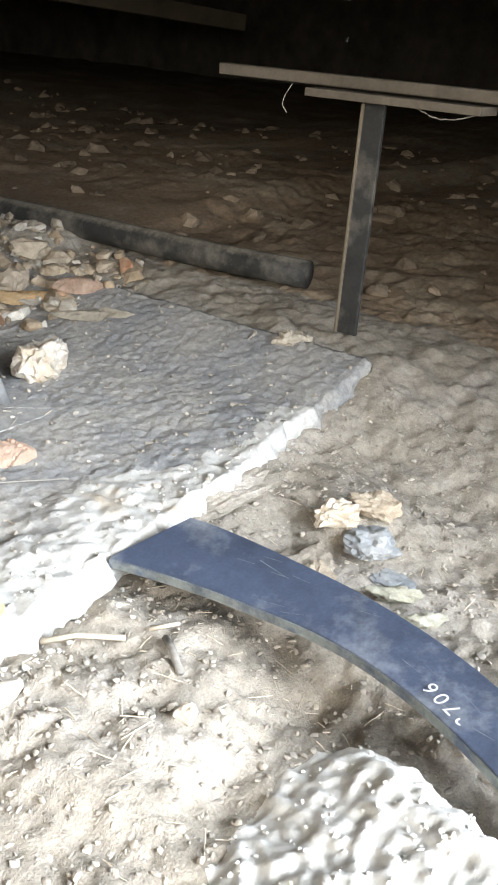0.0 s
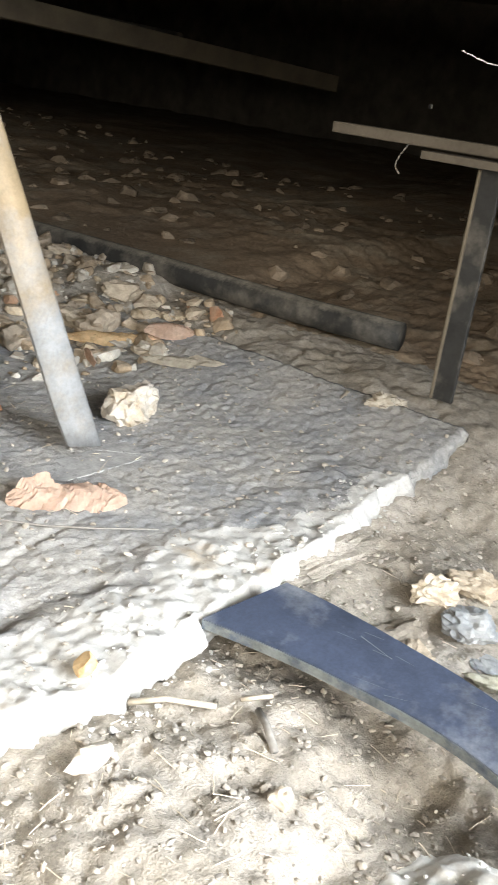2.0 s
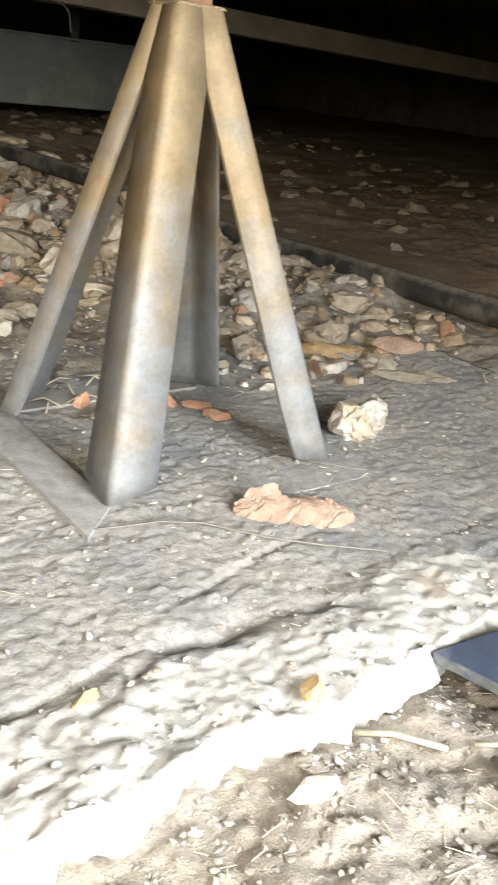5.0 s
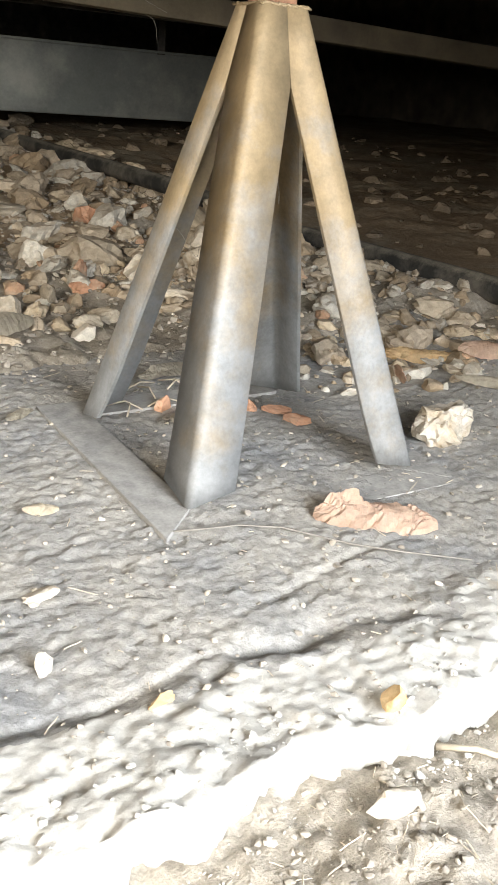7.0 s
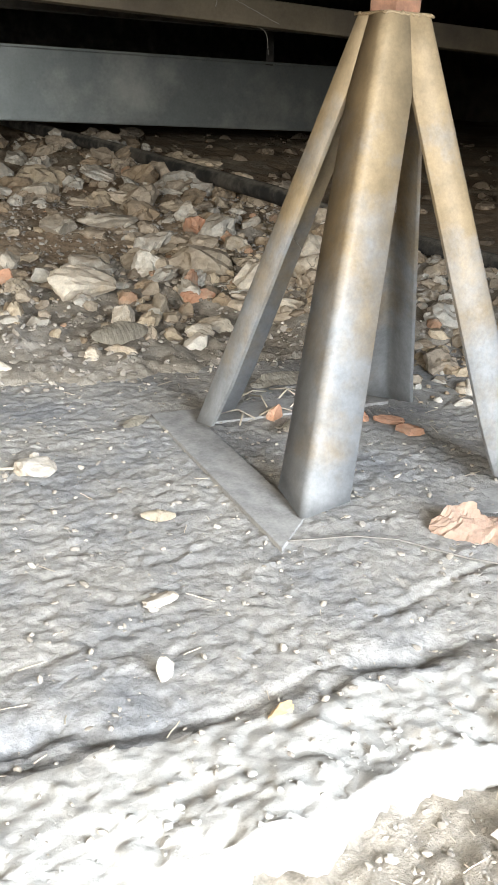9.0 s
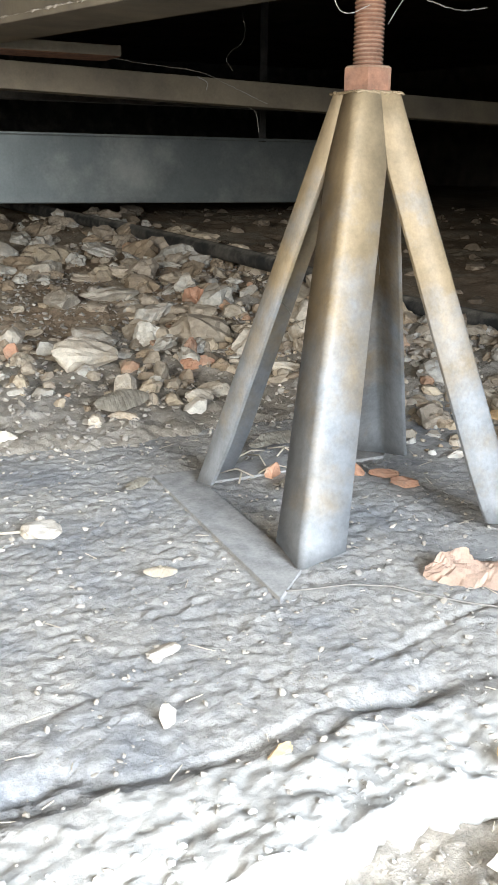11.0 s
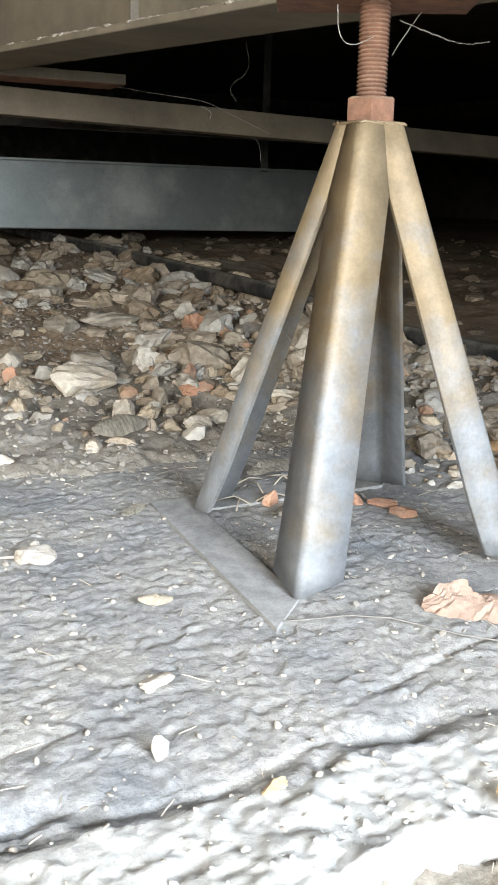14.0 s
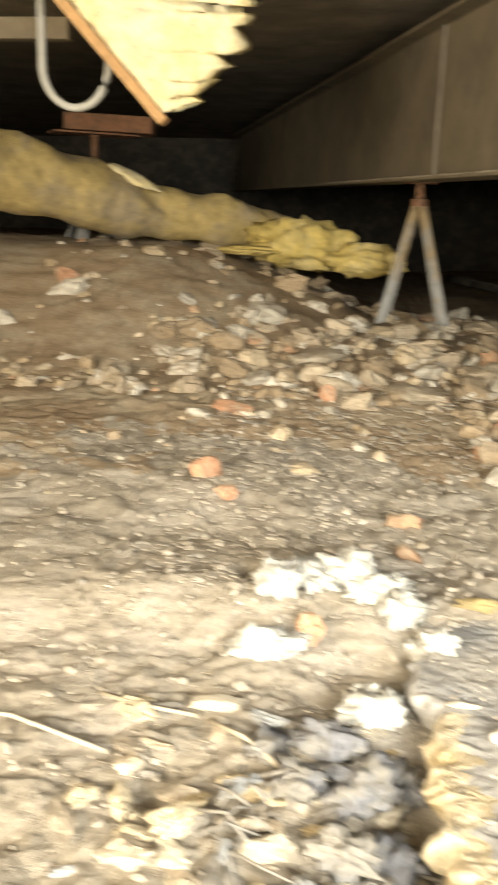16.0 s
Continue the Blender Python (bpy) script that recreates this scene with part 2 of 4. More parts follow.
def ground_height(x, y):
    """Bare earth: low in front of the slab, level with it behind, rising beyond."""
    x, y = np.asarray(x, float), np.asarray(y, float)
    z = -0.034 + 0.034 * step(0.22, 0.34, y) + 0.02 * step(0.1, 0.3, x) * step(-0.55, -0.3, y)
    z = z + 0.05 * np.clip(y - 1.05, 0, 1.6) + 0.02 * step(0.5, 1.0, y)
    z = z + 0.058 * step(0.3, 0.6, x) * step(1.6, 0.9, y) + 0.27 * step(1.5, 2.5, y) * step(-0.35, -1.4, x)
    z = z + 0.012 * step(-0.62, -0.75, x)
    z = z - 0.035 * step(-0.7, -0.6, x) * step(-0.54, -0.57, x) * step(0.12, 0.0, y)
    z = z + bump_at(x, y, -0.10, -0.80, 0.12, 0.11, 0.026) + bump_at(x, y, 0.08, -0.70, 0.06, 0.09, 0.02)
    z = z - bump_at(x, y, -0.02, -0.60, 0.05, 0.03, 0.012) - bump_at(x, y, -0.13, -0.60, 0.05, 0.02, 0.010)
    z = z + bump_at(x, y, 0.15, -0.42, 0.05, 0.03, 0.018) + bump_at(x, y, 0.22, -0.52, 0.06, 0.05, 0.015)
    lump = np.abs(fbm(x, y, 55, 5, 4)) * (0.0055 + 0.007 * step(-0.3, -0.45, y) * step(0.35, 0.2, x))
    z = z + 0.018 * fbm(x, y, 4.5, 1, 3) + 0.009 * fbm(x, y, 24, 2, 3) + 0.004 * fbm(x, y, 120, 3, 2) + lump * (0.5 + 0.6 * step(0.25, 0.5, y))
    px, pz = pipe_at(y)
    bed = step(px - 0.16, px - 0.03, x) * step(px + 0.5, px + 0.1, x) * step(-0.35, -0.2, y) * step(3.6, 2.6, y)
    return z * (1 - bed) + np.minimum(z, pz - 0.008) * bed


def link_mesh(name, mesh, mat, parent=None, label="", smooth=True):
    if mat:
        mesh.materials.append(mat)
    if smooth:
        mesh.polygons.foreach_set("use_smooth", np.ones(len(mesh.polygons), bool))
    ob = new(name, mesh)
    if parent:
        ob.parent = parent
    if label:
        ob["label"] = label
    return ob


def part(name, bm, mat, parent, label="", smooth=False):
    mesh = bpy.data.meshes.new(name)
    bm.to_mesh(mesh)
    bm.free()
    return link_mesh(name, mesh, mat, parent, label, smooth)


def holder(name, m, label, category, group="", kind=""):
    ob = new(name)
    ob.matrix_world = m
    return tagged(ob, label, category, group, kind)


def thing(name, bm, mat, m, label, category, group="", kind="", smooth=False):
    ob = part(name, bm, mat, None, "", smooth)
    ob.matrix_world = m
    return tagged(ob, label, category, group, kind)


def box_bm(x0, x1, y0, y1, z0, z1, bevel=0.0, bm=None):
    bm = bm or bmesh.new()
    made = bmesh.ops.create_cube(bm, size=1, matrix=Matrix.Translation(((x0 + x1) / 2, (y0 + y1) / 2, (z0 + z1) / 2)) @ Matrix.Diagonal((x1 - x0, y1 - y0, z1 - z0, 1)))
    if bevel:
        edges = {e for v in made["verts"] for e in v.link_edges}
        bmesh.ops.bevel(bm, geom=list(edges), offset=bevel, segments=2, affect="EDGES", profile=0.5)
    return bm


def loft_bm(rings, closed=True, caps=True, bm=None):
    """Skin a list of rings of points."""
    bm = bm or bmesh.new()
    vs = [[bm.verts.new(p) for p in ring] for ring in rings]
    for a, b in zip(vs, vs[1:]):
        n = len(a)
        for i in range(n if closed else n - 1):
            bm.faces.new((a[i], a[(i + 1) % n], b[(i + 1) % n], b[i]))
    if caps and closed:
        bm.faces.new(vs[0][::-1])
        bm.faces.new(vs[-1])
    bmesh.ops.recalc_face_normals(bm, faces=bm.faces)
    return bm


def tube_bm(points, radius, sides=8, bm=None, flat=1.0):
    """A tube along points; radius may be a function of 0..1."""
    pts = [Vector(p) for p in points]
    rings = []
    for i, p in enumerate(pts):
        d = (pts[min(i + 1, len(pts) - 1)] - pts[max(i - 1, 0)]).normalized()
        up = Vector((0, 0, 1)) if abs(d.z) < 0.9 else Vector((1, 0, 0))
        a = d.cross(up).normalized()
        b = a.cross(d)
        r = radius(i / (len(pts) - 1)) if callable(radius) else radius
        rings.append([p + r * (math.cos(t) * a + flat * math.sin(t) * b) for t in np.linspace(0, 2 * math.pi, sides, endpoint=False)])
    return loft_bm(rings, bm=bm)


def lathe_bm(profile, sides=24, bm=None):
    return loft_bm([[(r * math.cos(t), r * math.sin(t), z) for t in np.linspace(0, 2 * math.pi, sides, endpoint=False)] for r, z in profile], bm=bm)


def rock_bm(seed, flat=0.75, rough=0.35, level=2, cuts=5):
    """A broken stone: a ball with flat faces cut off and a rough, chipped skin, about 1 across."""
    rng = random.Random(seed)
    bm = bmesh.new()
    bmesh.ops.create_icosphere(bm, subdivisions=level, radius=0.5)
    planes = []
    for _ in range(cuts * 2):
        d = Vector((rng.gauss(0, 1), rng.gauss(0, 1), rng.gauss(0, 0.8))).normalized()
        planes.append((d, rng.uniform(0.26, 0.43)))
    off = Vector((seed * 3.7, seed * 1.3, seed * 0.7))
    stretch = Vector((rng.uniform(0.8, 1.25), rng.uniform(0.75, 1.1), 1.0))
    for v in bm.verts:
        p = v.co.copy()
        for d, h in planes:
            over = p.dot(d) - h
            if over > 0:
                p -= d * over
        q = v.co + 0.12 * noise.noise_vector(v.co * 4 + off)
        p *= 1 + rough * (0.55 * noise.noise(q * 2.6 + off) + 0.4 * noise.noise(q * 6.5 + off) + 0.3 * noise.noise(q * 14 + off))
        v.co = Vector((p.x * stretch.x, p.y * stretch.y, p.z * flat))
    return bm


def arrays(bm):
    bm.verts.ensure_lookup_table()
    bmesh.ops.triangulate(bm, faces=bm.faces)
    v = np.array([p.co[:] for p in bm.verts])
    f = np.array([[q.index for q in p.verts] for p in bm.faces])
    bm.free()
    return v, f


def scatter(name, bases, spots, mat, label, category, smooth=False):
    """Join many small copies of the base shapes into one object. spots: (x, y, z, sx, sy, sz, turn, tip)."""
    V, F, at = [], [], 0
    for n, (x, y, z, sx, sy, sz, turn, tip) in enumerate(spots):
        v, f = bases[n % len(bases)]
        m = np.array((Euler((tip, tip * 0.6, turn)).to_matrix()))
        V.append((v * (sx, sy, sz)) @ m.T + (x, y, z))
        F.append(f + at)
        at += len(v)
    V, F = np.concatenate(V), np.concatenate(F)
    mesh = bpy.data.meshes.new(name)
    mesh.from_pydata(V.tolist(), [], F.tolist())
    ob = link_mesh(name, mesh, mat, None, "", smooth)
    return tagged(ob, label, category, "", "stuff")


def grid_mesh(name, X, Y, Z):
    ny, nx = X.shape
    mesh = bpy.data.meshes.new(name)
    idx = np.arange(nx * ny).reshape(ny, nx)
    faces = np.stack([idx[:-1, :-1], idx[:-1, 1:], idx[1:, 1:], idx[1:, :-1]], -1).reshape(-1, 4)
    mesh.vertices.add(nx * ny)
    mesh.vertices.foreach_set("co", np.stack([X, Y, Z], -1).astype(np.float32).ravel())
    mesh.loops.add(len(faces) * 4)
    mesh.loops.foreach_set("vertex_index", faces.astype(np.int32).ravel())
    mesh.polygons.add(len(faces))
    mesh.polygons.foreach_set("loop_start", np.arange(0, len(faces) * 4, 4, dtype=np.int32))
    mesh.update(calc_edges=True)
    mesh.validate()
    return mesh


# ---- ground, slab and enclosure ----
xs = np.concatenate([np.linspace(-6, -1.6, 45)[:-1], np.linspace(-1.6, -1.0, 75)[:-1], np.linspace(-1.0, 0.75, 430)[:-1], np.linspace(0.75, 1.6, 80)[:-1], np.linspace(1.6, 6, 45)])
ys = np.concatenate([np.linspace(-3.0, -0.95, 30)[:-1], np.linspace(-0.95, 0.35, 320)[:-1], np.linspace(0.35, 1.6, 170)[:-1], np.linspace(1.6, 3.2, 90)[:-1], np.linspace(3.2, 9.0, 60)])
GX, GY = np.meshgrid(xs, ys)
ground_mesh = grid_mesh("ground", GX, GY, ground_height(GX, GY))
ground_mesh.materials.append(M_DIRT)
ground_mesh.materials.append(M_EARTH)
earth = (GY > 0.85 + 0.5 * fbm(GX, GY, 2.5, 91, 4) + 0.25 * fbm(GX, GY, 16, 92, 3)) | (GX > 0.66 + 0.08 * fbm(GX, GY, 9, 93, 3))
ground_mesh.polygons.foreach_set("material_index", earth[:-1, :-1].ravel().astype(np.int32))
ground = link_mesh("ground", ground_mesh, None)
tagged(ground, "dry dusty brown earth with grit and broken rubble", "ground", "", "structure")

SLAB_X0, SLAB_X1, SLAB_Y0, SLAB_Y1 = -0.575, 0.46, -0.415, 0.315


def slab_front(x):
    """The wavy front lip of the slab."""
    return SLAB_Y0 + 0.02 * fbm(x, 0.3, 9, 11, 4) + 0.05 * step(-0.05, 0.45, x) - 0.012 * step(-0.15, -0.4, x)


def slab_left(y):
    return SLAB_X0 + 0.022 * fbm(y, 1.7, 30, 12, 4, 0.8)


def slab_top(x, y):
    front = slab_front(x)
    near = np.clip(1 - (y - front) / 0.105, 0, 1)
    lumps = 0.010 + 0.010 * fbm(x, y, 15, 21, 3, 0.5) + 0.0012 * fbm(x, y, 110, 22, 3, 0.8) + 0.009 * np.abs(fbm(x, y, 34, 25, 3, 0.45)) - 0.002
    z = 0.003 * fbm(x, y, 7, 23, 3) + 0.0022 * fbm(x, y, 130, 24, 2, 0.9) + 0.0028 * np.maximum(fbm(x, y, 75, 26, 2) - 0.12, 0) - 0.003 * np.maximum(fbm(x, y, 50, 27, 3) - 0.22, 0)
    z = z + near ** 0.6 * (lumps - 0.002) * (0.25 + 0.75 * step(0.4, 0.12, x)) - 0.003 * step(0.0, 0.02, near) * step(0.2, 0.06, near) * step(0.05, -0.2, x)
    groove = np.abs(y + 0.262 - 0.28 * (x + 0.1) + 0.01 * fbm(x, y, 12, 28, 2))
    z = z - 0.0016 * np.exp(-((groove / 0.004) ** 2)) * (0.3 + 1.2 * step(-0.1, 0.2, fbm(x, y, 18, 34, 2))) * step(-0.2, -0.12, x) * step(0.16, 0.02, x)
    groove = np.abs(y + 0.225 - 0.2 * (x + 0.3) + 0.008 * fbm(x, y, 12, 29, 2))
    z = z - 0.0016 * np.exp(-((groove / 0.004) ** 2)) * step(-0.5, -0.44, x) * step(-0.26, -0.32, x)
    ridge = np.abs(y + 0.325 + 0.04 * fbm(x, 2.2, 8, 31, 4, 0.7) + 0.09 * step(0.0, 0.4, x) * 0)
    z = z - 0.0045 * np.exp(-((ridge / 0.010) ** 2)) * step(0.1, -0.2, x) * (0.15 + 1.5 * step(-0.05, 0.2, fbm(x, y, 11, 33, 3)))
    return z + 0.012 * step(0.15, 0.46, x) + 0.03 * step(0.3, 0.5, x)


def build_slab():
    u = np.concatenate([[0, 0, 0, 0], np.linspace(0, 1, 320), [1, 1]])
    v = np.concatenate([[0, 0, 0, 0, 0], np.linspace(0, 1, 250), [1, 1]])
    U, V = np.meshgrid(u, v)
    X = SLAB_X0 + U * (SLAB_X1 - SLAB_X0)
    Y = slab_front(X) + V * (SLAB_Y1 + 0.03 * fbm(X, 4.0, 8, 13, 3) - slab_front(X))
    X = X + (slab_left(Y) - SLAB_X0) * (1 - U)
    Z = slab_top(X, Y)
    # the broken rim turns down and under
    rim = [(0.012, -0.047), (0.002, -0.036), (-0.004, -0.024), (-0.007, -0.012), (-0.004, -0.004)]
    for k, (inward, drop) in enumerate(rim):
        wob = 0.018 * fbm(X[k], k * 0.9, 45, 41 + k, 4, 0.6)
        Y[k] = Y[5] + inward + wob
        Z[k] = Z[5] + drop + wob * 0.3
    for k, (inward, drop) in enumerate(rim[1:]):
        wob = 0.016 * fbm(Y[:, k], k * 0.9 + 5, 40, 51 + k, 3)
        X[:, k] = X[:, 4] + inward + wob
        Z[:, k] = np.minimum(Z[:, k], Z[:, 4] + drop)
    Z[-2:] = Z[-3] - np.array([[0.02], [0.05]])
    Z[:, -2:] = Z[:, -3:-2] - np.array([0.02, 0.05])
    mesh = grid_mesh("concrete_slab", X, Y, Z)
    mesh.materials.append(M_SLAB)
    mesh.materials.append(M_EDGE)
    mesh.materials.append(M_FOAM)
    near = Y - slab_front(X) - 0.075 + 0.05 * fbm(X, Y, 12, 61, 4) + 0.06 * step(0.05, 0.3, X) + 0.2 * step(0.3, 0.44, X)
    left = X - slab_left(Y) - 0.022 + 0.02 * fbm(X, Y, 25, 62, 3)
    mat = np.where(near < 0, 1, np.where((left < 0) & (Y < 0.1), 2, 0))[:-1, :-1].ravel()
    mesh.polygons.foreach_set("material_index", mat.astype(np.int32))
    ob = link_mesh("concrete_slab", mesh, None)
    return tagged(ob, "rough dusty grey concrete footing with a pale crumbling edge", "concrete slab", "", "structure")


slab = build_slab()


def top_at(x, y):
    """Height of what one would step on."""
    g = float(ground_height(x, y))
    if slab_left(y) < x < SLAB_X1 and slab_front(x) < y < SLAB_Y1:
        return max(g, float(slab_top(x, y)))
    return g


def wall(name, x0, x1, y0, y1, z0, z1, mat, label):
    ob = part(name, box_bm(x0, x1, y0, y1, z0, z1), mat, None)
    return tagged(ob, label, "wall", "", "structure")


wall("wall_south_left", -5.0, -2.35, -1.56, -1.51, -0.4, 1.5, M_SKIRT, "pale panel skirting under the house")
wall("wall_south_right", 0.4, 5.0, -1.56, -1.51, -0.4, 1.5, M_SKIRT, "pale panel skirting under the house")
wall("wall_south_top", -2.35, 0.4, -1.56, -1.51, 0.98, 1.5, M_SKIRT, "pale panel skirting above an opening")
# added walls closing off the far space; dark colour stands in for unlit depth
wall("wall_north", -5.0, 5.0, 7.5, 7.55, -0.4, 1.9, M_SHADESTEEL, "added far closing wall, coloured dark for the unlit depth")
wall("wall_west", -5.05, -5.0, -2.0, 7.55, -0.4, 1.9, M_BELLY, "added far closing wall, coloured dark for the unlit depth")
for k, (a0, a1, b0, b1) in enumerate(((-2.0, 2.355, -0.4, 1.9), (2.385, 7.55, -0.4, 1.9), (2.355, 2.385, -0.4, 0.41), (2.355, 2.385, 0.44, 1.9))):
    wall("wall_east_%d" % (k + 1), 5.0, 5.05, a0, a1, b0, b1, M_BELLY, "added dark closing wall with a small hole letting daylight in")
ceiling = part("ceiling", loft_bm([[(-5.05, -2.0, z + 0.92), (5.05, -2.0, z + 0.92), (5.05, 7.55, z + 1.2), (-5.05, 7.55, z + 1.2)] for z in (0, 0.06)]), M_BELLY, None)
tagged(ceiling, "dark sagging underside of the floor above", "ceiling", "", "structure")


# ---- steel chassis ----
BEAM_DX, BEAM_DZ = -0.24, 0.03


def beam_frame(y):
    d = Vector((BEAM_DX, 1.0, BEAM_DZ)).normalized()
    side_ = Vector((1.0, -BEAM_DX, 0)).normalized()
    return Matrix.Translation((0.025 + BEAM_DX * y, y, 0.517 + BEAM_DZ * y)) @ Matrix((side_, d, side_.cross(d))).transposed().to_4x4()


beam = holder("i_beam", beam_frame(0.0), "large dusty brown steel chassis beam on jack stands", "steel beam")
part("bottom_flange", box_bm(-0.062, 0.062, -1.2, 6.5, 0.0, 0.009, 0.002), M_PAINT, beam, "dust-caked bottom flange")
part("top_flange", box_bm(-0.062, 0.062, -1.2, 6.5, 0.395, 0.404, 0.002), M_PAINT, beam)
part("web", box_bm(-0.004, 0.004, -1.2, 6.5, 0.009, 0.395), M_PAINT, beam, "brown painted web with dark stains")
for yy in (0.45, 1.98):
    part("stiffener", box_bm(-0.016, -0.004, yy - 0.003, yy + 0.003, 0.009, 0.395, 0.001), M_STAIN, beam)
lip = bmesh.new()
for i in range(520):
    yy = random.uniform(-0.3, 3.2)
    s = random.uniform(0.002, 0.006)
    bmesh.ops.create_icosphere(lip, subdivisions=1, radius=s, matrix=Matrix.Translation((-0.06 + random.uniform(0, 0.012), yy, 0.0085)) @ Matrix.Diagonal((1.2, 1.8, 0.7, 1)))
part("dust_crust", lip, M_DUSTEDGE, beam, "grey dust crust along the flange edge")
for yy, zz, w, h_ in ((1.52, 0.085, 0.06, 0.045), (1.06, 0.085, 0.075, 0.09)):
    part("stain_patch", box_bm(-0.0062, -0.0045, yy - w, yy + w * 0.6, zz, zz + h_, 0.0005), M_STAIN, beam, "dark stained patch")

cross = holder("cross_member", pose(-0.3, 1.2, 0.492, 0, 1.9, 1.5), "dusty brown steel cross channel below the beam", "steel channel")
part("face_plate", box_bm(0, 2.7, 0, 0.006, 0.0, 0.054, 0.0015), M_PAINT, cross)
part("bottom_lip", box_bm(0, 2.7, 0.006, 0.06, 0.0, 0.005, 0.001), M_PAINT, cross)
part("top_lip", box_bm(0, 2.7, 0.006, 0.06, 0.049, 0.054, 0.001), M_PAINT, cross)
part("end_plate", box_bm(-0.004, 0, 0, 0.06, 0.0, 0.054, 0.001), M_PAINT, cross)
# the deep shade on this rear channel is put into its colour
back_bar = thing("back_channel", box_bm(-0.25, 2.2, 0, 0.05, 0, 0.05, 0.003), M_SHADESTEEL, pose(0.0, 1.85, 0.505, 0, 0.5, 1.0), "steel cross channel coloured dark for its deep shade", "steel channel")
shim = holder("shim_plate", pose(-0.36, 1.08, 0.549, 0, 0.5, 2.0), "rusty flat plate lying on the cross channel", "steel plate")
part("plate", box_bm(0, 0.46, 0, 0.10, 0, 0.007, 0.0015), M_RUST, shim, "rusty steel plate")
part("angle_edge", box_bm(0, 0.46, -0.006, 0, 0.001, 0.02, 0.0015), M_PAINT, shim, "dust-covered upturned edge")

duct = holder("sheet_metal_duct", pose(0.02, 2.4, 0.205, 0, 0.6, 0.5), "dull galvanised sheet metal air duct hanging below floor", "air duct")
part("casing", box_bm(0, 1.5, 0, 0.36, 0, 0.225, 0.004), M_DUCT, duct)
part("top_seam", box_bm(-0.02, 1.5, -0.006, 0.002, 0.224, 0.232, 0.001), M_DUCT, duct)
part("joint_band", box_bm(0.09, 0.115, -0.0015, 0.0, 0.002, 0.222, 0.0005), M_DUCT, duct)
part("hanger_strap", box_bm(1.0, 1.03, -0.003, 0.0, 0.22, 0.75, 0.001), M_SHADESTEEL, duct)

pipe_pts = [(float(pipe_at(y)[0]), y, float(pipe_at(y)[1])) for y in np.linspace(-0.15, 4.2, 60)]
pipe = thing("black_pipe", tube_bm(pipe_pts, 0.021, 14), M_PIPE, pose(0, 0, 0), "black plastic pipe half buried along the rubble", "pipe", smooth=True)


# ---- low frame at the dark end ----
frame_stand = holder("low_steel_frame", pose(0.5, -0.31, 0.05), "low dark steel post carrying a dusty rail", "steel post")
post = bmesh.new()
box_bm(-0.003, 0.003, -0.016, 0.012, 0.0, 0.275, 0.001, post)
part("post", post, M_PIPE, frame_stand)
part("post_edge", box_bm(-0.007, -0.003, 0.009, 0.0125, 0.0, 0.27, 0.001), M_PAINT, frame_stand, "thin paler edge strip of the post")
part("rail", box_bm(-0.012, 0.012, -0.65, 0.215, 0.284, 0.297, 0.002), M_STAIN, frame_stand, "dusty flat rail")
part("rail_plate", box_bm(-0.03, 0.016, -0.14, 0.075, 0.272, 0.281, 0.001), M_STAIN, frame_stand)


# ---- jack stands ----
def half_side(z, a, c, H):
    return a + (c - a) * z / H


def leg_part(a, c, H, flange, flare, parent):
    """One leg of bent plate at the corner (-x, -y): a wide soft bend, flanges along +x and +y that widen
    towards the foot and meet their neighbours near the top; the foot is cut square to the leaning leg."""
    rings, t = [], 0.004
    for z in (0.0, 0.02, 0.06, 0.10, 0.14, 0.18, 0.22, 0.26, 0.30, 0.33, 0.345, 0.36, 0.385, 0.41):
        z = z * H / 0.41
        s = half_side(z, a, c, H)
        w = min(flange + flare * (1 - z / H), s - 0.00004)
        r = min(0.0075, w * 0.4)
        arc = np.linspace(0, math.pi / 2, 9)
        prof = [(w, 0)] + [(r - r * math.sin(q), r - r * math.cos(q)) for q in arc] + [(0, w), (t, w)]
        prof += [(r - (r - t) * math.sin(q), r - (r - t) * math.cos(q)) for q in arc[::-1]] + [(w, t)]
        rise = 0.22 * math.exp(-z / 0.03)
        rings.append([(-s + px, -s + py, z + rise * max(px, py) * (z < 0.05)) for px, py in prof])
    leg = part("leg", loft_bm(rings), M_LEG, parent)
    n = len(rings[0])
    bend = [q < 10 or 11 <= q < 21 for q in range(n)] * (len(rings) - 1) + [False, False]
    leg.data.polygons.foreach_set("use_smooth", bend)
    return leg


M_LEG = material("dusty_zinc_leg", (0.225, 0.23, 0.235), 0.55, metal=0.1, spread=0.3, scale=34, fine=260, bump=0.35, grain=0.0012, tint=(0.245, 0.185, 0.11), tint_scale=13, tint_cut=(0.36, 0.66), spec=0.35)


def dust_with_height(mat, low, high):
    """Yellow dust that lies thicker towards the top of the legs."""
    nt = mat.node_tree
    n, link = nt.nodes, nt.links.new
    co = n.new("ShaderNodeTexCoord")
    sep = n.new("ShaderNodeSeparateXYZ")
    link(co.outputs["Object"], sep.inputs[0])
    mr = n.new("ShaderNodeMapRange")
    mr.inputs[1].default_value, mr.inputs[2].default_value = low, high
    mr.inputs[3].default_value, mr.inputs[4].default_value = -0.20, 0.20
    link(sep.outputs["Z"], mr.inputs[0])
    mix = next(x for x in n if x.bl_idname == "ShaderNodeMix")
    cut = mix.inputs["Factor"].links[0].from_node
    src = cut.inputs[0].links[0].from_socket
    add = n.new("ShaderNodeMath")
    link(src, add.inputs[0])
    link(mr.outputs[0], add.inputs[1])
    link(add.outputs[0], cut.inputs[0])


dust_with_height(M_LEG, 0.03, 0.34)


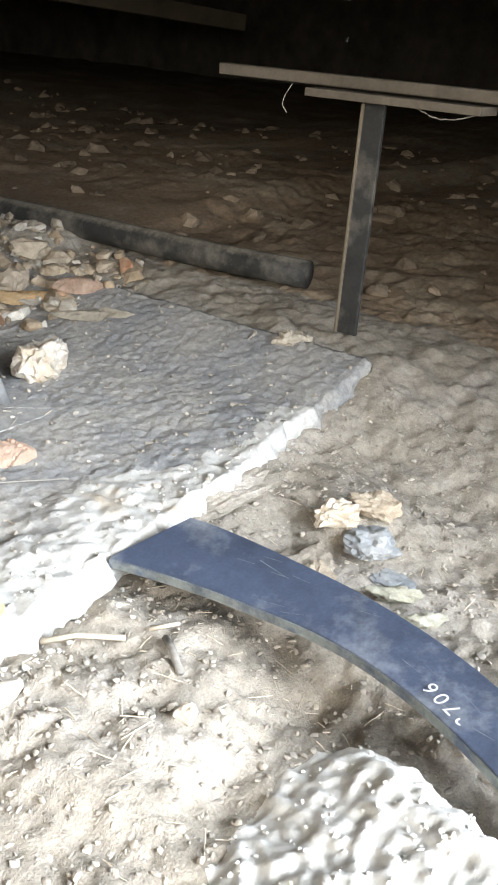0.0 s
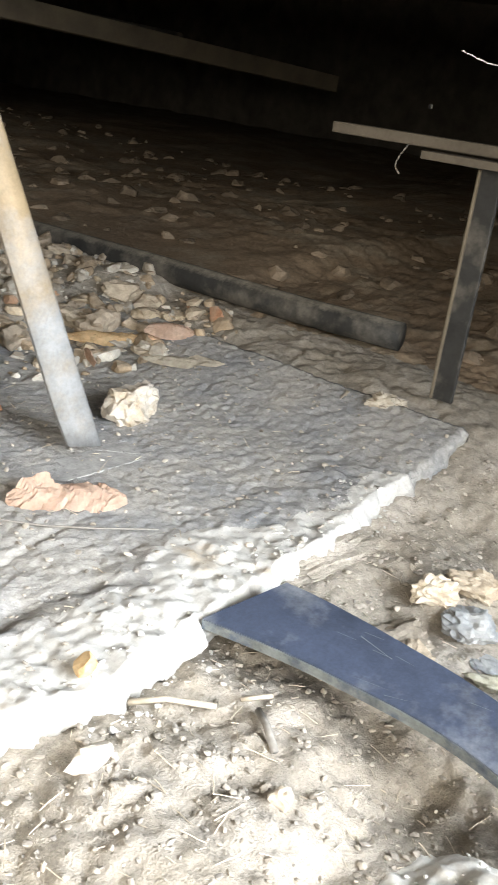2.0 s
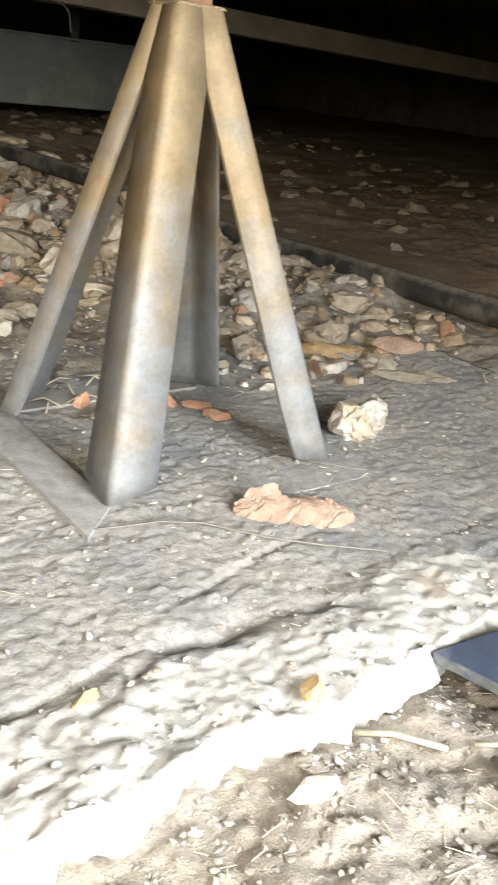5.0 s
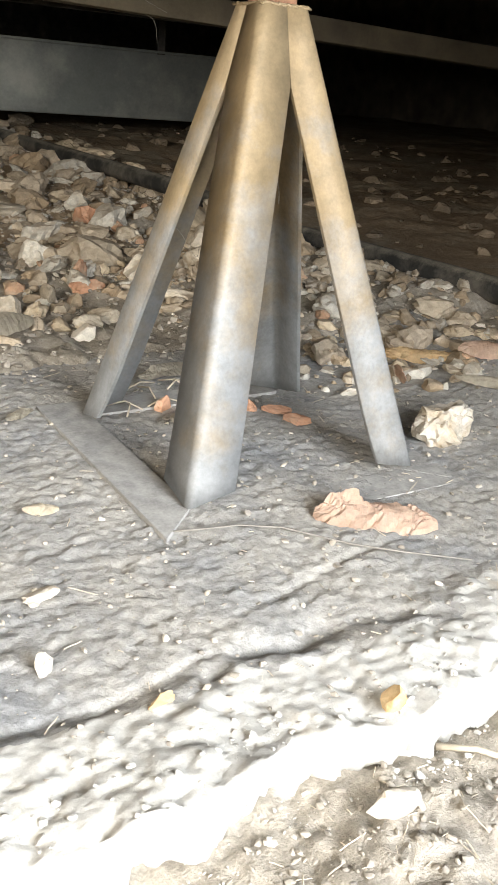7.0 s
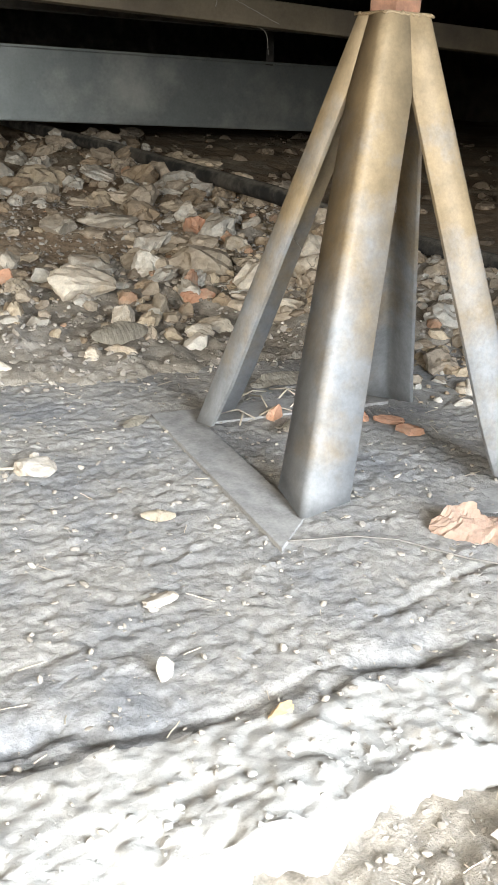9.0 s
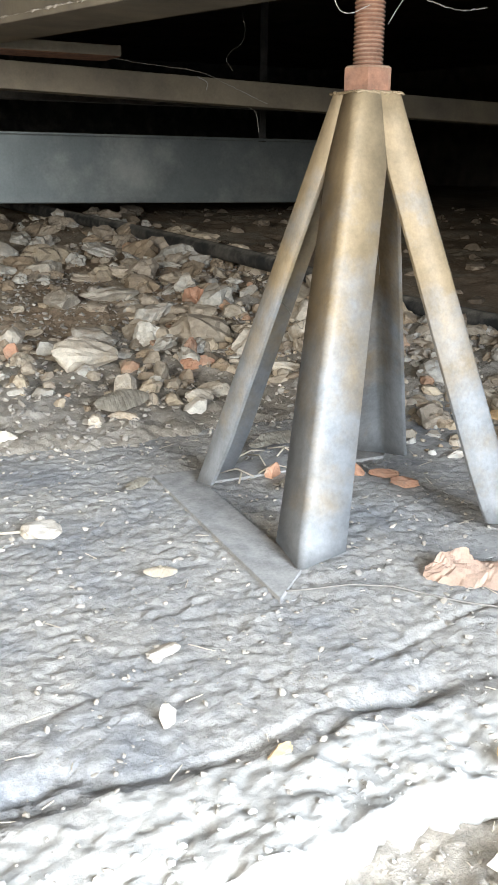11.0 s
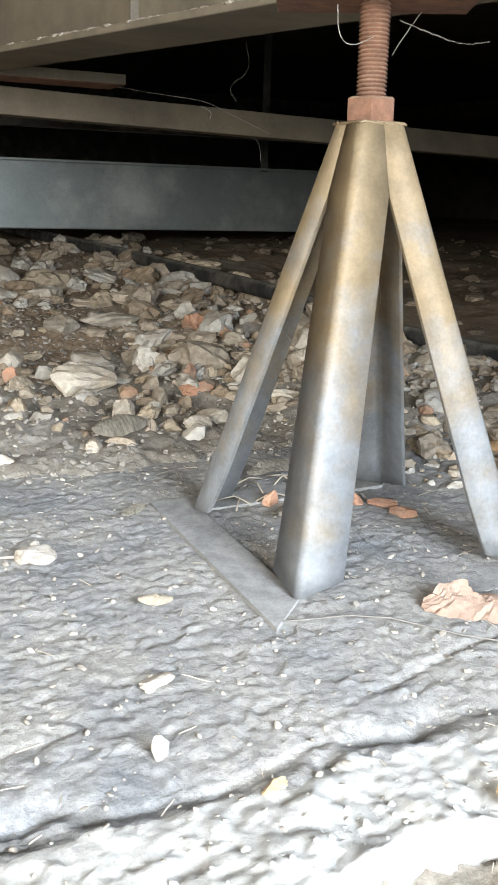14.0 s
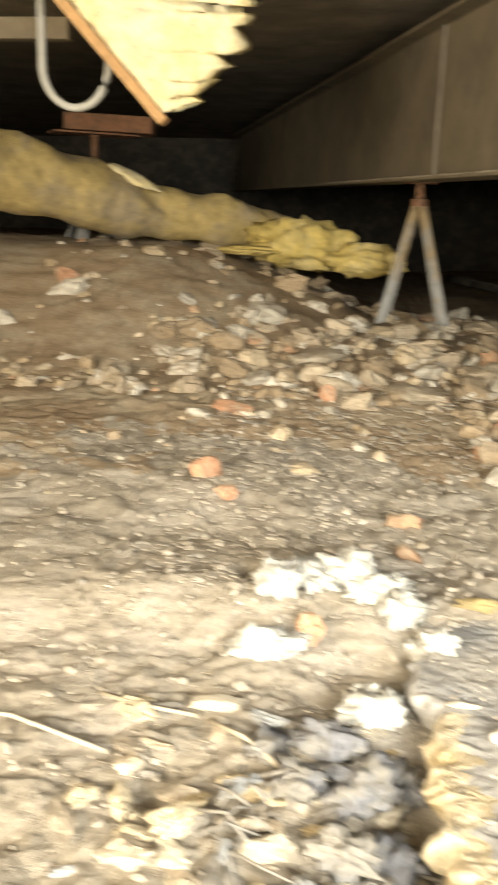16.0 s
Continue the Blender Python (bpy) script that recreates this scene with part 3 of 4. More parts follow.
def jack_stand(m, H, rod, label, plate=(0.09, 0.055), base=True, scale=1.0, tilt=0.0, flange=0.039, flare=0.008):
    a, c = 0.127 * scale, 0.0245
    ob = holder("jack_stand", m, label, "jack stand", "jack stands under the beam")
    first = None
    for k in range(4):
        if first is None:
            first = leg_part(a, c, H, flange, flare, ob)
            leg = first
        else:
            leg = new("leg", first.data)
            leg.parent = ob
        leg.matrix_local = pose(0, 0, 0, 0, 0, 90 * k)
    if base:
        bar_mesh = None
        for k in range(4):
            o, i = a + 0.037, a - 0.008
            if bar_mesh is None:
                bar = part("base_bar", loft_bm([[(-o, -o, z), (o, -o, z), (i, -i, z), (-i, -i, z)] for z in (-0.012, 0.0008)]), M_BASEBAR, ob, "flat steel bar of the base")
                bar_mesh = bar.data
            else:
                bar = new("base_bar", bar_mesh)
                bar.parent = ob
                bar["label"] = "flat steel bar of the base"
            bar.matrix_local = pose(0, 0, 0.0003 * k - 0.0022 - (0.0035 if k < 2 else 0.0), 0, 0, 90 * k)
    part("cap", box_bm(-c + 0.0012, c - 0.0012, -c + 0.0012, c - 0.0012, H - 0.006, H + 0.0012, 0.001), M_LEG, ob)
    rng = random.Random(3)
    run = []
    for k in range(88):
        ang = 2 * math.pi * k / 88
        r = c * 0.99 / max(abs(math.cos(ang)), abs(math.sin(ang)))
        run.append((min(max(r * math.cos(ang), -c), c), min(max(r * math.sin(ang), -c), c), H - 0.0005 + rng.uniform(-0.0012, 0.0008)))
    weld = tube_bm(run + run[:1], lambda q: 0.0012 + 0.0012 * math.sin(q * 190) * rng.random(), 6)
    part("weld_bead", weld, M_LEG, ob, "bright lumpy weld", True)
    nut = lathe_bm([(0.0215, H), (0.0242, H + 0.0015), (0.0242, H + 0.0205), (0.0215, H + 0.0225)], 6)
    part("nut", nut, M_RUST, ob, "rusty hexagonal nut")
    prof, z = [(0.0125, H + 0.015)], H + 0.02
    while z < rod:
        prof += [(0.0122, z), (0.0140, z + 0.0012), (0.0140, z + 0.0020), (0.0122, z + 0.0032)]
        z += 0.0036
    part("threaded_rod", lathe_bm(prof + [(0.0125, rod)], 20), M_RUST, ob, "rusty threaded rod")
    head = box_bm(-plate[0], plate[0], -plate[1], plate[1], rod, rod + 0.007, 0.0015)
    hp = part("head_plate", head, M_RUST, ob, "rusty orange head plate")
    hp.matrix_local = pose(0, 0, 0, 0, 0, tilt)
    return ob


near_stand = jack_stand(pose(0, 0, 0.004), 0.406, 0.509, "dusty galvanised steel jack stand on the concrete footing", plate=(0.09, 0.055), tilt=-28)
far_z = 0.165
jack_stand(pose(-0.462, 2.13, far_z, 0, 0, -4), 0.345, 0.412 - 0.0, "dusty tan steel jack stand on far rubble", plate=(0.05, 0.04), base=False, scale=0.87, flange=0.03)
jack_stand(pose(-1.62, 2.72, 0.37, 0, 0, 30), 0.25, 0.385, "rusty jack stand half hidden behind a wrapped duct", plate=(0.16, 0.06), base=False, scale=0.8)


thing("support_block", box_bm(-0.16, 0.16, -0.07, 0.07, 0.0, 0.06, 0.006), M_RUST, pose(-1.56, 2.72, 0.763, 0, 2, 6), "rust-brown timber block on the jack stand head", "timber block")


# ---- blue steel bar ----
def blue_bar():
    ys_ = np.linspace(-0.418, -1.02, 40)
    ob = holder("steel_bar", pose(0, 0, 0), "scuffed blue painted flat steel bar with handwritten number", "steel bar")
    rings, edge = [], []
    for k, y in enumerate(ys_):
        t = k / 39
        cx = 0.024 - 1.6 * max(0.0, -y - 0.56) ** 2 - 0.9 * max(0.0, y + 0.52) ** 2
        w = 0.0245 + 0.0155 * max(0.0, 1 - (-y - 0.418) / 0.21) ** 1.3
        z = 0.006 + 0.025 * (-y - 0.42)
        skew = -0.012 * math.exp(-((y + 0.418) / 0.02) ** 2)
        L, R_ = Vector((cx - w, y - skew * 0.2, z - 0.004)), Vector((cx + w, y + skew, z + 0.004))
        rings.append((L, R_))
    n = Vector((-0.18, 0, 1)).normalized() * 0.0045
    top = loft_bm([[L - n, R_ - n, R_ + n, R_ + n - (R_ - L) * 0.02 + n * 0.05, L + n + (R_ - L) * 0.02 + n * 0.05, L + n] for L, R_ in rings])
    part("blade", top, M_BLUE, ob)
    part("bare_edge", loft_bm([[L - n * 1.05 - (R_ - L) * 0.015, L - n * 1.05, L + n * 0.8, L + n * 0.8 - (R_ - L) * 0.015] for L, R_ in rings]), M_BAREEDGE, ob, "scraped bare steel edge")
    return ob, rings, n


bar, bar_rings, bar_n = blue_bar()
sr = random.Random(21)
for i in range(18):
    scratch = bmesh.new()
    k = sr.randrange(2, 32)
    (L, R_), (L2, R2) = bar_rings[k], bar_rings[k + sr.choice((1, 1, 2))]
    u, du, wd = sr.uniform(0.06, 0.9), sr.uniform(-0.12, 0.12), sr.uniform(0.003, 0.008)
    up_ = bar_n * 1.09
    a_, b_ = L + (R_ - L) * u + up_, L2 + (R2 - L2) * min(0.95, max(0.05, u + du)) + up_
    w_ = (R_ - L) * wd
    scratch.faces.new([scratch.verts.new(p) for p in (a_ - w_, a_ + w_, b_ + w_ * 0.3, b_ - w_ * 0.3)])
    part("scratch", scratch, M_BAREEDGE, bar, "fine pale scratch in the paint")
curve = bpy.data.curves.new("marking", "FONT")
curve.body, curve.size, curve.extrude, curve.align_x, curve.align_y = "78706", 0.0150, 0.0, "CENTER", "CENTER"
curve.space_character = 1.35
tmp = bpy.data.objects.new("marking_tmp", curve)
scene.collection.objects.link(tmp)
bpy.context.view_layer.update()
text_mesh = bpy.data.meshes.new_from_object(tmp.evaluated_get(bpy.context.evaluated_depsgraph_get()))
bpy.data.objects.remove(tmp)
L, R_ = bar_rings[18]
L2, R2 = bar_rings[19]
axis_y = ((R_ + L) / 2 - (R2 + L2) / 2).normalized()
up = bar_n.normalized()
axis_x = axis_y
side_v = up.cross(axis_x).normalized()
spot = L + (R_ - L) * 0.24 + bar_n * 1.12
mm = Matrix((axis_x, side_v, up)).transposed().to_4x4()
mm.translation = spot
marking = link_mesh("marking", text_mesh, M_MARK, bar, "white handwritten number", False)
marking.matrix_local = mm


# ---- rubble and grit ----
ROCKS = [arrays(rock_bm(s, 0.78, 0.42, 2, 4)) for s in range(1, 13)]
CHUNKS = [arrays(rock_bm(s, 0.74, 0.55, 3, 3)) for s in range(201, 213)]
CHIPS = [arrays(rock_bm(s, 0.7, 0.4, 1, 3)) for s in range(20, 28)]
rng = np.random.RandomState(11)


def field(n, area, size, keep=None, sink=0.25, flat=(0.6, 1.0), bases=ROCKS, power=2.2, tip=0.7):
    out = []
    while len(out) < n:
        x, y = rng.uniform(area[0], area[1]), rng.uniform(area[2], area[3])
        if keep is not None and rng.rand() > keep(x, y):
            continue
        s = size[0] + (size[1] - size[0]) * rng.rand() ** power
        e = rng.uniform(*flat)
        out.append((x, y, top_at(x, y) + s * e * (0.36 - sink), s * rng.uniform(0.8, 1.35), s * rng.uniform(0.8, 1.2), s * e, rng.uniform(0, 6.3), rng.uniform(-tip, tip)))
    return out


def rubble_density(x, y):
    d = float(step(0.36, 0.7, y)) * float(step(3.4, 1.6, y)) * (0.25 + 1.1 * float(step(-0.12, 0.12, vnoise(x * 2.3, y * 2.6, 4))))
    if x < -0.4:
        d *= 0.10 + 0.6 * float(step(1.25, 1.5, y)) * float(step(2.2, 1.9, y))
    return min(d * (1.0 if x < 0.56 else 0.2), 1.0)


LUMPS = []
for v_, f_ in CHUNKS:
    lump_mesh = bpy.data.meshes.new("rubble_lump")
    lump_mesh.from_pydata(v_.tolist(), [], f_.tolist())
    lump_mesh.materials.append(M_CHUNK)
    LUMPS.append(lump_mesh)


def loose_lumps(spots, label, group):
    """Single stones that can be told apart: an object each, on a few shared meshes."""
    for k, (x, y, z, sx, sy, sz, turn, tip) in enumerate(spots):
        ob = new("rubble_lump", LUMPS[k % len(LUMPS)])
        ob.matrix_world = Matrix.Translation((x, y, z)) @ Euler((tip, tip * 0.6, turn)).to_matrix().to_4x4() @ Matrix.Diagonal((sx, sy, sz, 1))
        tagged(ob, label, "rubble lump", group)


RUBBLE = (-1.7, 0.62, 0.34, 3.3)
scatter("rubble", ROCKS, field(1900, RUBBLE, (0.006, 0.046), rubble_density, sink=0.26, flat=(0.65, 1.1), power=2.4), M_ROCK, "loose broken tan and grey rubble stones", "rubble")
loose_lumps(field(230, RUBBLE, (0.03, 0.105), rubble_density, sink=0.27, flat=(0.75, 1.15), power=2.0), "rough dusty lump of broken mortar lying in the rubble", "rubble lumps behind the footing")
bank = lambda x, y: float(step(0.14, 0.3, x + 0.5 * y - 0.05))
scatter("bank_rubble", ROCKS, field(1100, (0.14, 0.60, 0.04, 0.95), (0.007, 0.036), bank, power=2.0), M_ROCK, "grey rubble stones heaped beside the pipe", "rubble")
loose_lumps(field(60, (0.20, 0.56, 0.12, 0.95), (0.03, 0.07), bank), "rough grey mortar lump heaped beside the black pipe", "rubble lumps beside the pipe")
# shade beyond the pipe comes from this darker stone colour
scatter("bank_rubble_back", ROCKS, field(420, (0.70, 2.4, -0.4, 3.2), (0.01, 0.07), sink=0.42), M_SHADEROCK, "rubble beyond the pipe, coloured dark for the shade there", "rubble")
scatter("far_rubble", CHUNKS, field(260, (-1.5, 0.7, 1.35, 3.0), (0.03, 0.13), lambda x, y: float(step(-1.4, -0.6, x)), flat=(0.55, 0.9), power=1.8), M_ROCK, "pale rubble stones below the far stand", "rubble")


def front_dirt(x, y):
    return 1.0 if y < slab_front(x) - 0.005 or x < slab_left(y) - 0.005 else 0.0


scatter("grit_front", CHIPS, field(12000, (-0.62, 0.45, -0.86, -0.34), (0.0012, 0.0072), front_dirt, sink=0.24, bases=CHIPS, power=3.6), M_GRIT, "pale grit and crumbs on the earth", "grit")
scatter("grit_slab", CHIPS, field(2600, (-0.58, 0.45, -0.40, 0.33), (0.0014, 0.0075), lambda x, y: 1 - front_dirt(x, y), sink=0.2, bases=CHIPS, power=3.0), M_GRIT, "dusty grit on the concrete", "grit")
scatter("grit_left", CHIPS, field(3600, (-1.35, -0.55, -0.45, 1.1), (0.002, 0.014), front_dirt, sink=0.2, bases=CHIPS, power=3.0), M_GRIT, "pale grit and crumbs on the earth", "grit")
scatter("grit_back", CHIPS, field(9000, (-0.95, 0.58, 0.28, 1.7), (0.003, 0.015), None, sink=0.2, bases=CHIPS, power=2.6), M_GRIT, "dusty gravel between the rubble stones", "grit")
crumb_x, crumb_s = rng.uniform(-0.57, 0.30, 700), 0.0012 + 0.005 * rng.rand(700) ** 5
crumb_y = slab_front(crumb_x) + 0.065 * rng.rand(700) ** 1.3 - 0.022
scatter("edge_crumbs", ROCKS, [(x, y, top_at(x, y) + s * 0.15, s * 1.2, s, s * 0.85, rng.uniform(0, 6), rng.uniform(-.6, .6)) for x, y, s in zip(crumb_x, crumb_y, crumb_s)], M_EDGE, "pale lumps along the crumbling concrete edge", "concrete crumbs")
hx, hy = np.meshgrid(np.linspace(-0.40, 0.12, 215), np.linspace(-0.98, -0.58, 165))


def heap_at(x, y):
    left = 0.0 - 1.6 * np.maximum(0.0, -np.asarray(y) - 0.56) ** 2
    return step(left + 0.0, left - 0.05, x) * np.exp(-(((x + 0.11 + 0.25 * (y + 0.76)) / 0.20) ** 4 + ((y + 0.80 + 0.05 * fbm(x, y, 9, 71, 3)) / 0.165) ** 4))


def heap_top(x, y):
    return ground_height(x, y) - 0.012 + heap_at(x, y) * (0.044 + 0.004 * fbm(x, y, 12, 72, 2, 0.5) + 0.0055 * np.abs(fbm(x, y, 55, 73, 3, 0.5)))


tagged(link_mesh("mortar_mound", grid_mesh("mortar_mound", hx, hy, heap_top(hx, hy)), M_LIME), "heap of pale crumbled lime mortar under the bar", "mortar mound")
lx, ly, ls = rng.normal(-0.12, 0.095, 1300), rng.normal(-0.775, 0.07, 1300), 0.0010 + 0.0035 * rng.rand(1300) ** 2
lime = [(x, y, z + s * 0.1, s * 1.2, s, s * 0.7, rng.uniform(0, 6), rng.uniform(-.6, .6)) for x, y, z, s, h in zip(lx, ly, heap_top(lx, ly), ls, heap_at(lx, ly)) if h > 0.25]
scatter("lime_crumbs", ROCKS, lime, M_LIME, "pale crumbs of lime mortar", "mortar crumbs")
STRAWS = [arrays(tube_bm([(-0.5, 0, 0), (-0.2, 0.03, 0.01), (0.15, -0.02, 0.015), (0.5, 0.02, 0)], 0.05, 4))]


def straws(n, area, keep=None):
    out = []
    for x, y, s in zip(rng.uniform(area[0], area[1], n), rng.uniform(area[2], area[3], n), 0.004 + 0.02 * rng.rand(n) ** 3.5):
        if keep is None or rng.rand() < keep(x, y):
            out.append((x, y, top_at(x, y) + 0.0015, s, s * 0.55 if s < 0.012 else 0.008, 0.008, rng.uniform(0, 6.3), rng.uniform(-0.25, 0.25)))
    return out


scatter("straw_front", STRAWS, straws(420, (-0.36, 0.22, -0.66, -0.40), front_dirt) + straws(160, (-0.5, 0.4, -0.36, 0.3)) + straws(200, (-1.2, -0.6, -0.4, 0.5)), M_STRAW, "scattered bits of dry straw and wood fibre", "straw")


def stone(x, y, size, mat, label, category="stone", name="stone", seed=1, flat=0.8, turn=0.0, group="", sink=0.15, rough=0.35, fine=False):
    bm = rock_bm(seed, flat, rough, 4 if fine else 3, 3 if fine else 6)
    if fine:
        off = Vector((seed, 2.0 * seed, 0.5))
        for v in bm.verts:
            v.co *= 1 + 0.10 * noise.noise(v.co * 5 + off) + 0.05 * noise.noise(v.co * 14 + off)
    sx, sy, sz = size
    z = top_at(x, y)
    return thing(name, bm, mat, pose(x, y, z + sz * flat * (0.4 - sink), 0, 0, turn) @ Matrix.Diagonal((sx, sy, sz, 1)), label, category, group)


# stones that stand out
stone(0.22, -0.066, (0.10, 0.065, 0.068), M_PALE, "cream knobbly lump of mortar beside the stand leg", "mortar lump", "mortar_lump", 31, 0.85, 30, rough=0.5, fine=True)
stone(-0.315, 0.06, (0.062, 0.042, 0.03), M_PALE, "small white stone chip on the dusty concrete", "stone chip", "stone_chip", 32, 0.6, 10)
stone(-0.31, 0.085, (0.014, 0.014, 0.014), M_PALE, "tiny white crumb on the dusty concrete", "stone chip", "stone_chip", 33)
stone(-0.307, -0.285, (0.012, 0.013, 0.026), M_PALE, "small upright pale stone on the footing", "stone chip", "stone_chip", 34)
stone(-0.095, -0.551, (0.026, 0.022, 0.02), M_PALE, "rounded white pebble on the earth", "pebble", "pebble", 35)
stone(-0.255, -0.345, (0.03, 0.014, 0.01), M_WOOD, "tan flake stuck on the pale edge", "flake", "flake", 36, 0.5, 20)
stone(-0.485, -0.085, (0.03, 0.022, 0.014), M_BRICK, "dusty pink brick crumb on the footing", "brick crumb", "brick_crumb", 37, 0.6)
for i, (x, y, sx, sy, sz) in enumerate(((-0.105, 0.72, 0.13, 0.085, 0.085), (-0.19, 0.9, 0.1, 0.07, 0.07), (-0.078, 0.545, 0.062, 0.05, 0.045), (0.0, 0.605, 0.04, 0.04, 0.055), (0.05, 0.49, 0.06, 0.05, 0.035),
                                    (0.0, 0.445, 0.05, 0.045, 0.03), (0.21, 0.70, 0.15, 0.07, 0.075), (0.32, 0.68, 0.14, 0.1, 0.08), (0.20, 0.55, 0.08, 0.06, 0.03), (0.27, 0.50, 0.07, 0.05, 0.03),
                                    (-0.36, 0.56, 0.08, 0.06, 0.05), (-0.345, 0.45, 0.075, 0.055, 0.05), (-0.17, 0.385, 0.05, 0.03, 0.022), (-0.13, 0.385, 0.075, 0.03, 0.02), (-0.3, 0.36, 0.05, 0.035, 0.025),
                                    (0.10, 1.25, 0.16, 0.09, 0.05), (-0.02, 1.2, 0.13, 0.09, 0.06), (-0.25, 1.15, 0.16, 0.1, 0.07), (-0.5, 1.45, 0.26, 0.12, 0.06), (-0.2, 1.75, 0.2, 0.12, 0.08), (0.05, 1.7, 0.14, 0.1, 0.07),
                                    (-0.75, 1.75, 0.3, 0.14, 0.06), (0.28, 0.95, 0.1, 0.07, 0.05), (0.38, 0.80, 0.09, 0.07, 0.06), (-0.33, 0.32, 0.03, 0.03, 0.022))):
    stone(x, y, (sx, sy, sz), M_ROCK1, "chunk of broken tan concrete rubble", "rubble stone", "rubble_stone", 40 + i, 0.85, 37 * i, "rubble stones behind the footing")
for i, (x, y, sx, sy, sz) in enumerate(((0.075, 0.635, 0.062, 0.04, 0.035), (0.085, 0.70, 0.05, 0.03, 0.06), (0.245, 1.10, 0.085, 0.05, 0.07), (-0.20, 0.83, 0.04, 0.03, 0.045), (-0.035, 0.115, 0.028, 0.014, 0.034),
                                    (0.06, 0.085, 0.03, 0.016, 0.02), (0.085, 0.06, 0.04, 0.018, 0.016), (-0.3, 1.2, 0.14, 0.08, 0.07), (-0.24, 1.05, 0.1, 0.07, 0.05), (-0.395, 1.0, 0.07, 0.05, 0.05),
                                    (-0.70, 1.37, 0.05, 0.04, 0.07), (-0.89, 0.75, 0.062, 0.05, 0.065), (-0.85, 0.68, 0.08, 0.05, 0.03), (-0.915, 1.23, 0.1, 0.06, 0.04), (-1.547, 2.1, 0.1, 0.06, 0.09), (0.545, 0.105, 0.045, 0.03, 0.04), (0.09, 0.03, 0.03, 0.02, 0.02))):
    stone(x, y, (sx, sy, sz), M_BRICK, "broken fragment of orange brick among rubble", "brick fragment", "brick_fragment", 80 + i, 0.8, 53 * i, "brick fragments")
for i, (x, y, sx, sy, sz, mat, label) in enumerate(((0.121, -0.503, 0.075, 0.05, 0.03, M_DUSTEDGE, "crumbled pale mortar flake leaning on the earth"), (0.105, -0.525, 0.035, 0.03, 0.022, M_ROCK1, "broken pale mortar lump near the bar"),
                                    (0.175, -0.538, 0.062, 0.05, 0.036, M_SLATE, "flat blue-grey stone piece on the earth"), (0.150, -0.572, 0.045, 0.035, 0.014, M_SLATE, "thin blue-grey stone chip on earth"),
                                    (0.223, -0.516, 0.042, 0.035, 0.04, M_ROCK1, "dusty brown stone lump on earth"), (0.185, -0.495, 0.035, 0.03, 0.04, M_ROCK1, "dark broken stone near the bar"),
                                    (0.46, -0.26, 0.05, 0.05, 0.06, M_ROCK1, "pale stone at the foot of the post"), (0.16, -0.40, 0.12, 0.04, 0.03, M_DIRT, "long clod of dry earth"))):
    stone(x, y, (sx, sy, sz), mat, label, "stone" if mat != M_DIRT else "earth clod", "stone" if mat != M_DIRT else "earth_clod", 110 + i, 0.7, 25 * i, rough=0.6, fine=True)


# ---- dry leaves, chips, sticks ----
def leaf(length, width, curl, folds, seed):
    """A dried leaf: a pointed blade with sharp pleats across it, curled along its length."""
    r = random.Random(seed)
    bm = bmesh.new()
    nx, ny = 44, 11
    rows = []
    marks = sorted(r.uniform(0.04, 0.96) for _ in range(max(2, int(folds * 2))))
    heights = [r.uniform(-1, 1) * (1 if k % 2 else -1) for k in range(len(marks))]
    for i in range(nx):
        t = i / (nx - 1)
        w = width * max(0.10, math.sin(math.pi * (0.02 + 0.95 * t)) ** 0.6)
        w *= 1 - 0.3 * math.exp(-(((t - 0.45) / 0.07) ** 2)) * (folds > 4)
        ridge = [0] + [abs(q) * (1 if k % 2 else -0.6) for k, q in enumerate(heights)] + [0]
        rows.append([])
        for j in range(ny):
            s = (j / (ny - 1) - 0.5) * 2
            x = (t - 0.5) * length + 0.012 * length * s * math.sin(9 * t + seed)
            y = s * w * 0.5 * (1 + 0.10 * noise.noise(Vector((i * 0.35, seed, s))))
            pleat = float(np.interp(min(1.0, max(0.0, t - 0.10 + 0.16 * abs(s))), [0] + marks + [1], ridge))
            back = 0.55 * w * max(0.0, s - 0.2) ** 2 * math.exp(-(((t - 0.2) / 0.22) ** 2)) * (folds > 4)
            z = curl * w * (0.30 + 0.30 * s - 0.34 * s * s) + back + pleat * 0.05 * length * (0.25 + 0.75 * abs(s)) + 0.010 * length * noise.noise(Vector((i * 0.5, j * 0.6, seed)))
            rows[-1].append(bm.verts.new((x, y, z)))
    for a, b in zip(rows, rows[1:]):
        for j in range(ny - 1):
            bm.faces.new((a[j], a[j + 1], b[j + 1], b[j]))
    bmesh.ops.solidify(bm, geom=bm.faces[:], thickness=0.0008)
    return bm


def dry_leaf(x, y, z, length, width, turn, rx, seed, label, curl=0.5, folds=4.0, mat=M_LEAF):
    return thing("dry_leaf", leaf(length, width, curl, folds, seed), mat, pose(x, y, z, rx, 0, turn), label, "dry leaf", "dry leaves")


dry_leaf(0.018, -0.203, 0.004, 0.108, 0.042, -33, 4, 1, "large crumpled pinkish-brown dry leaf on the footing", 0.6, 7.0)
dry_leaf(0.41, 0.07, top_at(0.41, 0.07) + 0.014, 0.07, 0.022, -35, 30, 2, "curled tan dry leaf on the rubble", 0.9, 2.4)
dry_leaf(0.35, 0.13, top_at(0.35, 0.13) + 0.012, 0.12, 0.022, -30, 25, 3, "long yellow dry leaf on the rubble", 0.5, 1.6, M_WOOD)
dry_leaf(0.285, 0.088, top_at(0.285, 0.088) + 0.014, 0.045, 0.022, 70, 60, 4, "small folded brown dry leaf", 0.5, 2.0)
